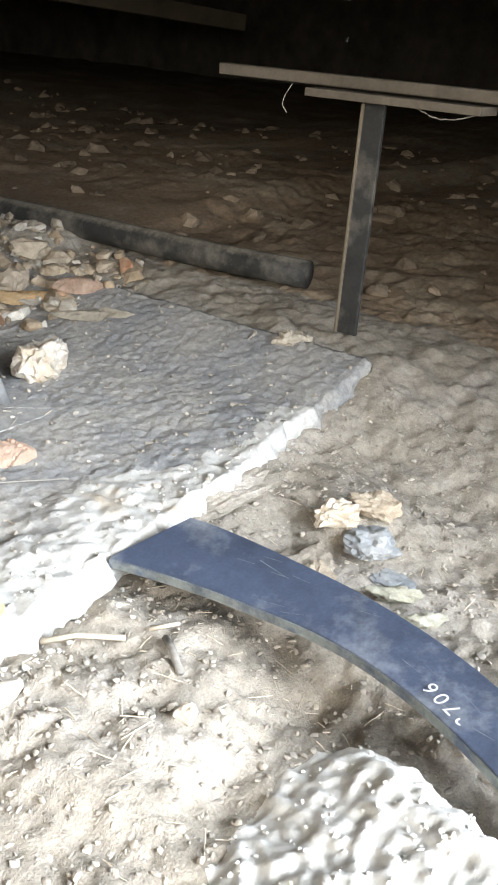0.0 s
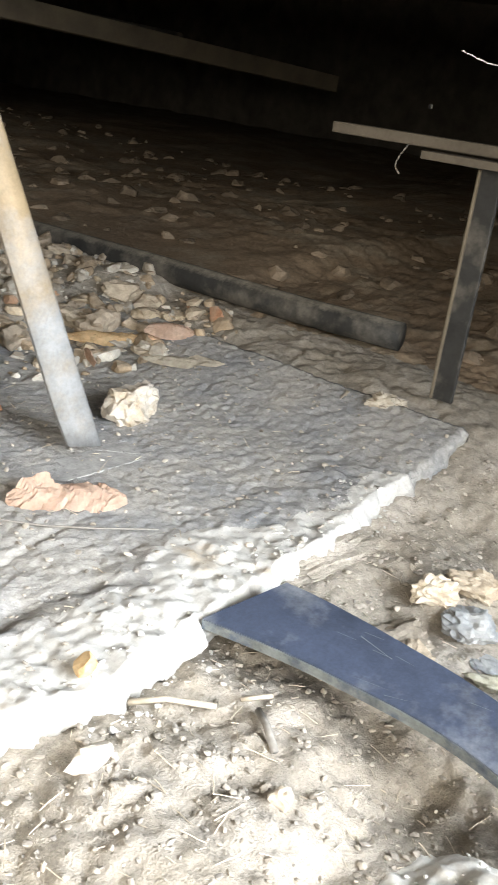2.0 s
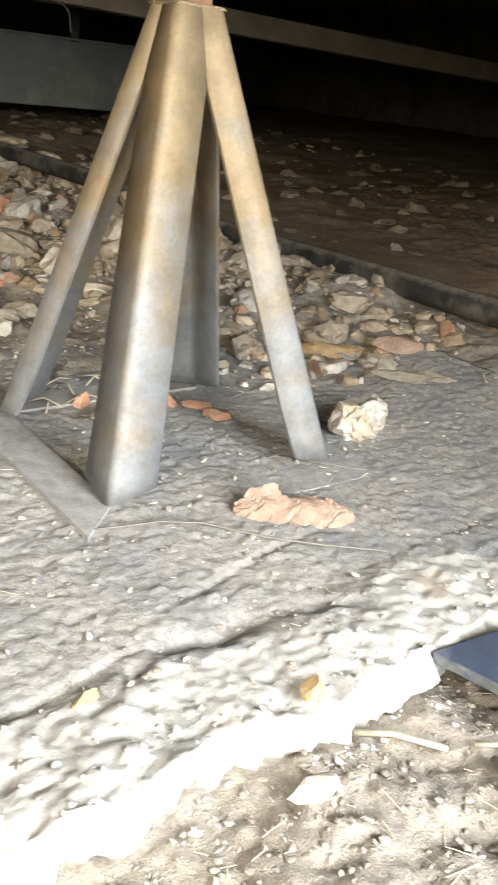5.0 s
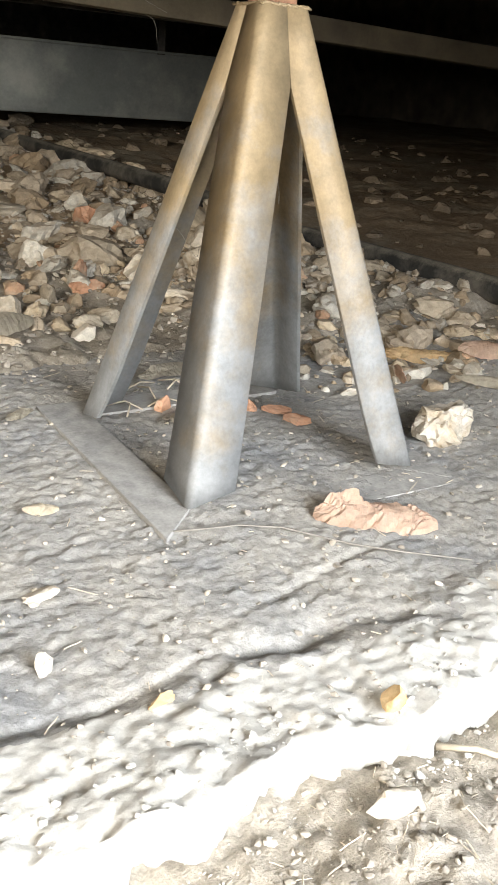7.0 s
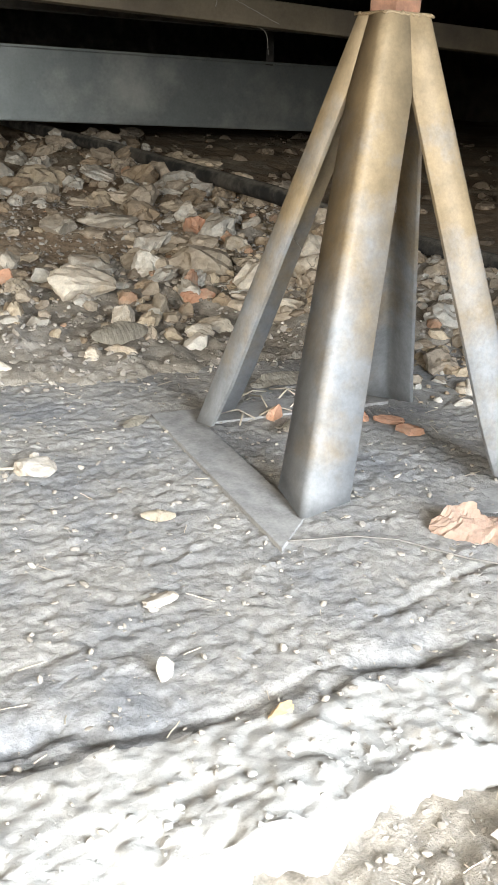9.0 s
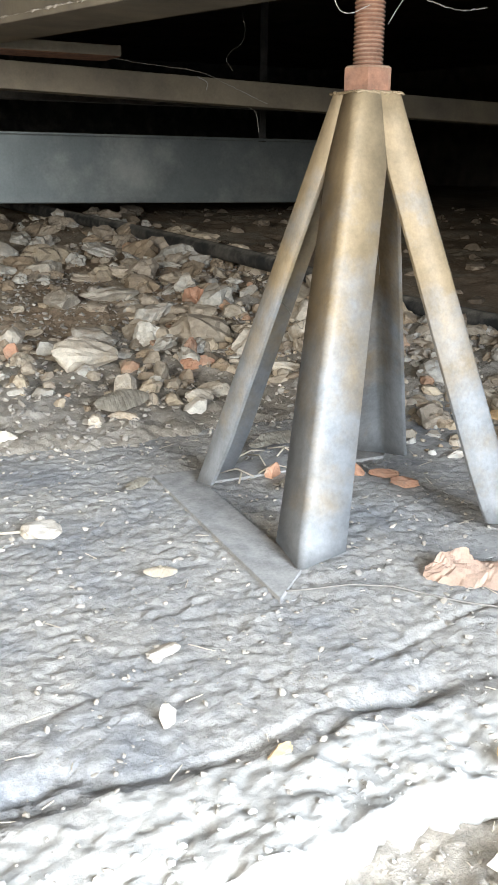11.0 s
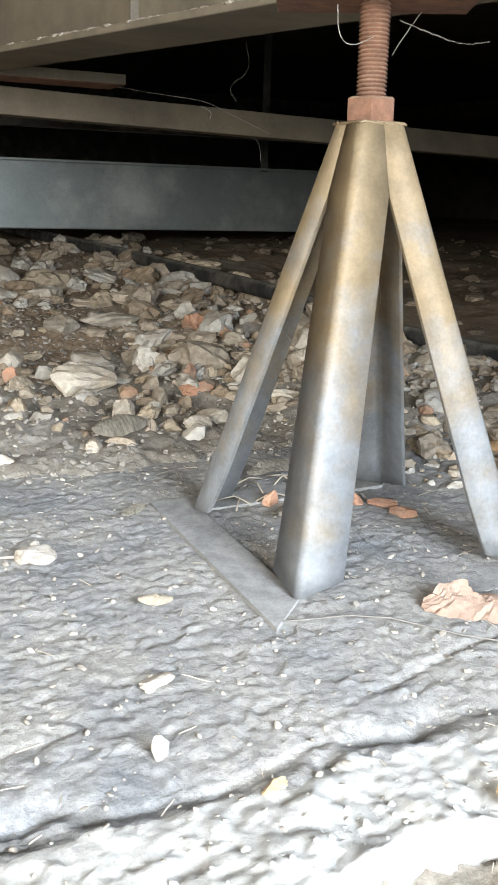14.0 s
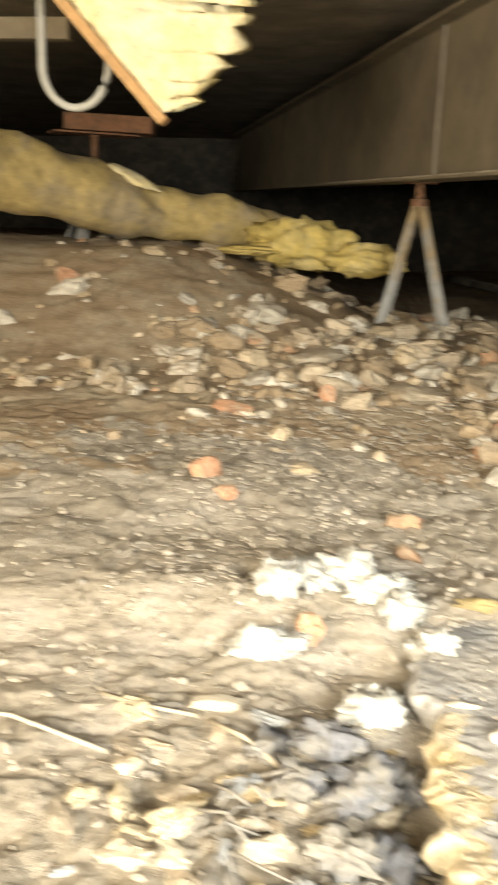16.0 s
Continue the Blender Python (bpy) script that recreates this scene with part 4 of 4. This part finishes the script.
dry_leaf(0.365, -0.005, top_at(0.365, -0.005) + 0.01, 0.11, 0.015, -42, 20, 5, "long pale curled strip of bark", 0.8, 0.9, M_BARK)
dry_leaf(0.145, -0.075, 0.014, 0.05, 0.022, 60, 30, 6, "curled brown leaf under the stand", 0.6, 2.0)
dry_leaf(0.02, 0.20, 0.014, 0.10, 0.03, 8, 8, 7, "flat grey-brown leaf under the stand", 0.2, 0.8, M_BARK)
dry_leaf(-0.03, 0.06, 0.012, 0.05, 0.026, 12, 8, 8, "flat tan leaf under the stand", 0.3, 1.0, M_BARK)
dry_leaf(-0.19, 0.14, 0.006, 0.04, 0.014, 30, 5, 9, "brittle tan leaf lying beside the base", 0.3, 2.0, M_BARK)
dry_leaf(-0.24, -0.08, 0.006, 0.030, 0.010, -20, 12, 10, "small pale dry leaf on the concrete", 0.8, 1.5, M_STRAW)
stone(-0.278, -0.2, (0.032, 0.018, 0.013), M_PALE, "white shell-like flake on the concrete", "flake", "flake", 39, 0.6, 15)
dry_leaf(-0.12, 0.43, top_at(-0.12, 0.43) + 0.02, 0.09, 0.035, 15, 12, 12, "bent pale leaf among the gravel", 0.7, 1.2, M_BARK)


def chip(x, y, size, turn, tip, label, mat=M_WOOD, name="wood_chip", seed=1):
    bm = rock_bm(seed, 1.0, 0.12, 2, 8)
    return thing(name, bm, mat, pose(x, y, top_at(x, y) + size[2] * 0.35, tip, 0, turn) @ Matrix.Diagonal((*size, 1)), label, "wood chip")


chip(-0.134, -0.412, (0.026, 0.02, 0.024), 30, 10, "yellow-brown wood chip on the earth", seed=130)
chip(-0.166, -0.458, (0.036, 0.024, 0.022), -20, 5, "cream wood chip on the earth", M_PALE, seed=131)


def stick(points, r, label, mat=M_STRAW, name="stick"):
    pts = [(x, y, top_at(x, y) + dz) for x, y, dz in points]
    return thing(name, tube_bm(pts, r, 6), mat, pose(0, 0, 0), label, "stick", "loose sticks", smooth=True)


stick([(-0.104, -0.424, 0.006), (-0.085, -0.44, 0.008), (-0.062, -0.467, 0.006)], 0.0022, "pale splintered stick on the earth")
stick([(-0.045, -0.474, 0.006), (-0.027, -0.488, 0.006)], 0.0018, "short pale stick on the earth")
stick([(-0.045, -0.49, 0.004), (-0.055, -0.505, 0.007), (-0.066, -0.522, 0.004)], 0.003, "brown twig on the earth", M_STALK)
stick([(-0.16, -0.150, 0.003), (-0.135, -0.162, 0.005), (-0.10, -0.170, 0.004), (-0.07, -0.19, 0.006), (-0.03, -0.232, 0.003), (0.0, -0.262, 0.005), (0.05, -0.29, 0.003)], 0.0008, "long thin root lying on the concrete", M_STALK)
stick([(-0.42, 0.07, 0.004), (-0.37, 0.065, 0.006), (-0.335, 0.06, 0.004)], 0.0016, "thin straw on the concrete")
stick([(-0.90, 0.12, 0.006), (-0.86, 0.098, 0.009), (-0.80, 0.095, 0.006)], 0.0022, "thin pale stalk on the earth")
stick([(-0.785, 0.083, 0.006), (-0.75, 0.05, 0.012), (-0.715, 0.022, 0.006)], 0.0026, "pale bent stalk on the earth")
stick([(-1.05, 0.075, 0.006), (-0.97, 0.06, 0.012), (-0.87, 0.03, 0.006)], 0.0024, "flat grey leaf stalk on the earth", M_BARK)
for k in range(9):
    a0 = 0.5 * k
    x0, y0 = -0.03 + 0.05 * math.sin(k * 2.1), 0.15 + 0.035 * math.cos(k * 1.7)
    stick([(x0 - 0.02 * math.cos(a0), y0 - 0.02 * math.sin(a0), 0.003), (x0, y0, 0.010), (x0 + 0.022 * math.cos(a0 + 0.3), y0 + 0.022 * math.sin(a0 + 0.3), 0.004)], 0.0011, "thin dry stalk under the stand")


# ---- insulation, fluff and hanging things ----
def tuft(x, y, z, size, mat, label, name, seed, turn=0.0, rough=0.9, flat=0.8, category="insulation"):
    bm = rock_bm(seed, flat, rough, 4, 0)
    off = Vector((seed, seed * 2.0, 1.0))
    for v in bm.verts:
        v.co *= 1 + 0.32 * noise.noise(v.co * 5 + off) + 0.07 * noise.noise(v.co * 20 + off)
    return thing(name, bm, mat, pose(x, y, z, 0, 0, turn) @ Matrix.Diagonal((*size, 1)), label, category, smooth=True)


for i, (x, y, s) in enumerate(((-0.75, 0.22, 0.05), (-0.72, 0.23, 0.035), (-0.74, 0.33, 0.055), (-0.70, 0.36, 0.05), (-0.655, 0.375, 0.065), (-0.62, 0.345, 0.05), (-0.595, 0.30, 0.05), (-0.575, 0.25, 0.04), (-0.56, 0.235, 0.035), (-0.635, 0.15, 0.04), (-0.632, 0.125, 0.045))):
    tuft(x, y, top_at(x, y) + s * 0.25, (s * 1.15, s * 0.95, s * 0.9), M_FLUFF, "soft white tuft of loose insulation on the earth", "fluff_tuft", 140 + i, 40 * i, category="insulation tuft")
stone(-0.70, 0.26, (0.05, 0.045, 0.045), M_BRICK, "dusty brown stone inside the fluff", "stone", "stone", 150)
stone(-0.545, 0.115, (0.036, 0.016, 0.012), M_PALE, "flat white flake beside the footing", "flake", "flake", 151, 0.5)
stone(-0.52, 0.06, (0.03, 0.026, 0.02), M_PALE, "white crumb on the footing edge", "stone chip", "stone_chip", 152)
tuft(-0.50, 0.33, top_at(-0.50, 0.33) + 0.008, (0.045, 0.028, 0.016), M_WOOLDUST, "yellow scrap of glass wool on the earth", "wool_scrap", 153)
for i, (x, y, s) in enumerate(((-0.82, -0.10, 0.05), (-0.79, -0.06, 0.055), (-0.75, -0.12, 0.05), (-0.70, -0.15, 0.06), (-0.72, -0.08, 0.045), (-0.66, -0.17, 0.04), (-0.84, -0.04, 0.04), (-0.80, -0.16, 0.05), (-0.68, -0.05, 0.035), (-0.63, -0.1, 0.03))):
    mat = (M_ROCK1, M_FOAM, M_STALK, M_FOAM, M_BARK)[i % 5]
    stone(x, y, (s * 1.3, s * 0.8, s * 0.5), mat, "tan broken scrap in the debris heap beside the footing", "debris scrap", "debris_scrap", 160 + i, 0.7, 47 * i, "debris heap", rough=0.6)
# blue-grey fibrous debris; its dark colour also stands in for shadow in the hollow
M_GREYFLUFF = material("grey_fluff", (0.19, 0.195, 0.215), 1.0, spread=0.3, scale=60, fine=300, bump=1.0, grain=0.006, tint=(0.28, 0.265, 0.24), tint_scale=25, spec=0.1)
for i, (x, y, s) in enumerate(((-0.675, 0.06, 0.05), (-0.645, 0.02, 0.055), (-0.70, 0.0, 0.04), (-0.62, -0.04, 0.05), (-0.66, -0.07, 0.045), (-0.615, -0.12, 0.045), (-0.73, 0.05, 0.035), (-0.60, 0.05, 0.035))):
    tuft(x, y, top_at(x, y) + s * 0.2, (s * 1.2, s, s * 0.8), M_GREYFLUFF, "grey fibrous tuft that also darkens the shaded debris hollow", "fluff_tuft", 340 + i, 40 * i, category="insulation tuft")
dr = random.Random(9)
for i in range(90):
    x, y, q, l_ = dr.uniform(-0.76, -0.58), dr.uniform(-0.25, 0.06), dr.uniform(0, 6.3), dr.uniform(0.008, 0.028)
    stick([(x - l_ * math.cos(q), y - l_ * math.sin(q), dr.uniform(0.002, 0.012)), (x, y, dr.uniform(0.006, 0.02)), (x + l_ * math.cos(q + 0.4), y + l_ * math.sin(q + 0.4), dr.uniform(0.002, 0.012))], dr.uniform(0.0008, 0.0022), "grey dried stalk in the debris heap", M_STALK)
for i in range(110):
    x, y, s_ = dr.uniform(-0.88, -0.59), dr.uniform(-0.28, 0.12), 0.010 + 0.03 * dr.random() ** 1.6
    stone(x, y, (s_ * 1.4, s_ * 0.8, s_ * 0.6), (M_FOAM, M_ROCK1, M_STALK, M_BARK, M_DUSTEDGE, M_SLATE)[i % 6], "pale broken scrap in the debris heap beside the footing", "debris scrap", "debris_scrap", 300 + i, 0.7, dr.uniform(0, 360), "debris heap", rough=0.6)

M_SCRAP = material("yellowed_scrap", (0.42, 0.40, 0.31), 1.0, spread=0.3, scale=60, fine=300, bump=1.0, grain=0.005, tint=(0.4, 0.39, 0.33), tint_scale=30, spec=0.1)
for i, (x, y, w_) in enumerate(((0.128, -0.588, 0.034), (0.108, -0.622, 0.026))):
    tuft(x, y, top_at(x, y) + 0.006, (w_, w_ * 0.5, 0.016), M_SCRAP, "yellowed fibrous scrap lying along the steel bar", "wool_scrap", 360 + i, -55, 0.7)
tuft(-0.83, 2.6, 0.385, (0.30, 0.24, 0.22), M_YELLOWWOOL, "yellow crumpled wad of glass wool insulation", "insulation_wad", 171, 10, 0.5)
tuft(-0.61, 2.5, 0.335, (0.28, 0.2, 0.13), M_YELLOWWOOL, "yellow roll of glass wool on the earth", "wool_roll", 172, -8, 0.5)
tuft(-1.0, 2.5, 0.36, (0.22, 0.14, 0.04), M_YELLOWWOOL, "flat yellow scrap of glass wool", "wool_scrap", 173, 4, 0.5)


def wrapped_duct():
    ob = holder("wrapped_duct", pose(0, 0, 0), "dusty yellow insulation-wrapped flexible duct lying on earth", "insulated duct")
    ctrl = [(-2.6, 1.3, 0.30), (-2.2, 1.75, 0.52), (-1.88, 2.1, 0.60), (-1.6, 2.35, 0.545), (-1.38, 2.5, 0.49), (-1.14, 2.62, 0.455), (-0.9, 2.8, 0.43)]
    pts = []
    for i in range(len(ctrl) - 1):
        p0, p1, p2, p3 = (Vector(ctrl[max(min(i + k, len(ctrl) - 1), 0)]) for k in (-1, 0, 1, 2))
        for t in np.linspace(0, 1, 26, endpoint=False):
            pts.append(0.5 * ((2 * p1) + (p2 - p0) * t + (2 * p0 - 5 * p1 + 4 * p2 - p3) * t * t + (3 * p1 - p0 - 3 * p2 + p3) * t ** 3))
    rad = lambda t: 0.165 - 0.10 * t + 0.004 * math.sin(t * 62) + 0.006 * math.sin(t * 23 + 1)
    wrap = tube_bm(pts, rad, 28)
    for v in wrap.verts:
        n_ = noise.noise(Vector((v.co.x * 9 + v.co.z * 14, v.co.y * 5, v.co.z * 4))) + 0.5 * noise.noise(v.co * 22)
        v.co += Vector((0.5, -0.7, 0.5)) * 0.028 * n_
    part("wrap", wrap, M_WOOLDUST, ob, "sagging yellow wrap", True)
    flap = rock_bm(181, 0.4, 0.6, 3, 3)
    f = part("loose_flap", flap, M_GLASSWOOL, ob, "loose yellow flap", True)
    f.matrix_local = pose(-1.38, 2.36, 0.585, 30, 25, 20) @ Matrix.Diagonal((0.18, 0.08, 0.06, 1))
    return ob


wrapped_duct()


def hanging_batt():
    """A torn glass wool batt that hangs down, with a timber strip along one side."""
    ob = holder("hanging_insulation", pose(0, 0, 0), "torn bright yellow glass wool batt hanging from floor", "insulation batt")
    r = random.Random(5)
    top_l, top_r, low, tipr = Vector((-1.34, 1.15, 0.97)), Vector((-0.90, 1.22, 0.97)), Vector((-1.055, 1.2, 0.655)), Vector((-0.915, 1.2, 0.79))
    n = 36
    bm = bmesh.new()
    rows = []
    for i in range(n + 1):
        s = i / n
        a = top_l.lerp(low, s)
        edge = top_r.lerp(tipr, min(1, s * 1.8)) if s < 0.55 else tipr.lerp(low + Vector((0.035, 0, 0.012)), (s - 0.55) / 0.45)
        edge = edge + Vector((0.016 * math.sin(s * 46) * (s > 0.3) + r.uniform(-0.006, 0.006), 0, 0.010 * r.uniform(-1, 1)))
        rows.append([a.lerp(edge, j / 16) + Vector((0, 0.012 * noise.noise(Vector((i * 0.4, j * 0.4, 1))), 0)) for j in range(17)])
    front = [[bm.verts.new(p) for p in row] for row in rows]
    back = [[bm.verts.new(p + Vector((0.02, 0.055, 0.01))) for p in row] for row in rows]
    for i in range(n):
        for j in range(16):
            bm.faces.new((front[i][j], front[i][j + 1], front[i + 1][j + 1], front[i + 1][j]))
            bm.faces.new((back[i][j], back[i + 1][j], back[i + 1][j + 1], back[i][j + 1]))
        bm.faces.new((front[i][16], back[i][16], back[i + 1][16], front[i + 1][16]))
        bm.faces.new((front[i][0], front[i + 1][0], back[i + 1][0], back[i][0]))
    bmesh.ops.recalc_face_normals(bm, faces=bm.faces)
    part("batt", bm, M_GLASSWOOL, ob, "torn yellow glass wool", True)
    d = (low - top_l).normalized()
    side_ = Vector((-d.z, 0, d.x)) * 0.014
    strip = loft_bm([[p - side_ * k + Vector((0, q, 0)) for k, q in ((0.1, -0.012), (1.5, -0.012), (1.5, 0.03), (0.1, 0.03))] for p in (top_l - d * 0.1, low + d * 0.012)])
    part("timber_strip", strip, M_TIMBER, ob, "splintered orange-brown timber strip")
    return ob


hanging_batt()
loop_pts = [(-1.337, 1.3, 0.93), (-1.337, 1.3, 0.80)] + [(-1.265 + 0.072 * math.cos(math.pi + t), 1.3, 0.76 - 0.085 * math.sin(t)) for t in np.linspace(0, math.pi, 18)] + [(-1.19, 1.32, 0.85), (-1.17, 1.34, 0.95)]
thing("hanging_conduit", tube_bm(loop_pts, 0.0085, 10), M_CONDUIT, pose(0, 0, 0), "pale grey cable conduit looping down from the floor", "cable conduit", smooth=True)
thing("cross_angle", box_bm(-0.35, 0.18, -0.02, 0.02, 0, 0.05, 0.003), M_PAINT, pose(-1.55, 1.62, 0.87), "dusty steel outrigger under the floor", "steel channel")


# ---- cobwebs ----
def web(points, r, label="dusty grey cobweb strand hanging under the beam"):
    pts = [Vector(p) for p in points]
    for _ in range(2):
        pts = [pts[0]] + [q for a, b in zip(pts, pts[1:]) for q in (a.lerp(b, 0.25), a.lerp(b, 0.75))] + [pts[-1]]
    fine_pts = []
    rr = random.Random(len(points) * 7 + int(abs(points[0][0]) * 1000))
    for a, b in zip(pts, pts[1:]):
        for k in range(3):
            p = a.lerp(b, k / 3)
            fine_pts.append(p + Vector((rr.uniform(-1, 1), rr.uniform(-1, 1), rr.uniform(-1, 1))) * (b - a).length * 0.04)
    fine_pts.append(pts[-1])
    bm = tube_bm(fine_pts, lambda t: 0.4 * r * (0.4 + rr.random()), 5)
    return thing("cobweb", bm, M_WEB, pose(0, 0, 0), label, "cobweb", "cobwebs", smooth=True)


web([(0.125, -0.45, 0.411), (0.165, -0.45, 0.407), (0.19, -0.45, 0.408), (0.205, -0.45, 0.42), (0.218, -0.45, 0.445), (0.232, -0.45, 0.475)], 0.0013, "thick dusty cobweb hanging in a hook")
web([(0.185, -0.45, 0.409), (0.197, -0.45, 0.425), (0.212, -0.45, 0.437), (0.222, -0.45, 0.452)], 0.003, "torn dusty cobweb sheet")
web([(-0.045, -0.01, 0.505), (-0.043, -0.01, 0.48), (-0.03, -0.01, 0.472), (-0.008, -0.012, 0.482)], 0.0009)
web([(0.05, 0.0, 0.51), (0.03, 0.0, 0.485), (0.02, 0.0, 0.47)], 0.0009)
web([(0.04, 0.02, 0.504), (0.09, 0.03, 0.496), (0.13, 0.04, 0.492), (0.17, 0.05, 0.5)], 0.0016)
web([(0.09, 1.15, 0.548), (0.15, 1.1, 0.535), (0.2, 1.05, 0.525), (0.24, 1.0, 0.515), (0.3, 1.0, 0.49), (0.38, 1.0, 0.46)], 0.0014)
web([(0.3, 0.95, 0.62), (0.31, 0.95, 0.57), (0.26, 0.95, 0.54), (0.28, 0.95, 0.515)], 0.0011)
web([(0.265, 1.1, 0.515), (0.29, 1.1, 0.505), (0.285, 1.1, 0.49)], 0.003)
web([(0.42, 1.19, 0.465), (0.44, 1.18, 0.455), (0.445, 1.18, 0.41)], 0.0016)
web([(-0.06, 0.075, 0.225), (-0.055, 0.04, 0.205), (-0.05, 0.02, 0.185), (-0.06, 0.0, 0.21), (-0.045, -0.03, 0.20)], 0.0009, "wispy cobweb between the stand legs")
web([(0.055, 0.055, 0.26), (0.056, 0.05, 0.245), (0.056, 0.05, 0.235)], 0.0012, "wispy cobweb between the stand legs")
web([(0.5, -0.2, 0.335), (0.49, -0.19, 0.31), (0.49, -0.2, 0.30)], 0.0018)
web([(0.49, -0.36, 0.325), (0.49, -0.40, 0.31), (0.49, -0.45, 0.325)], 0.0016)
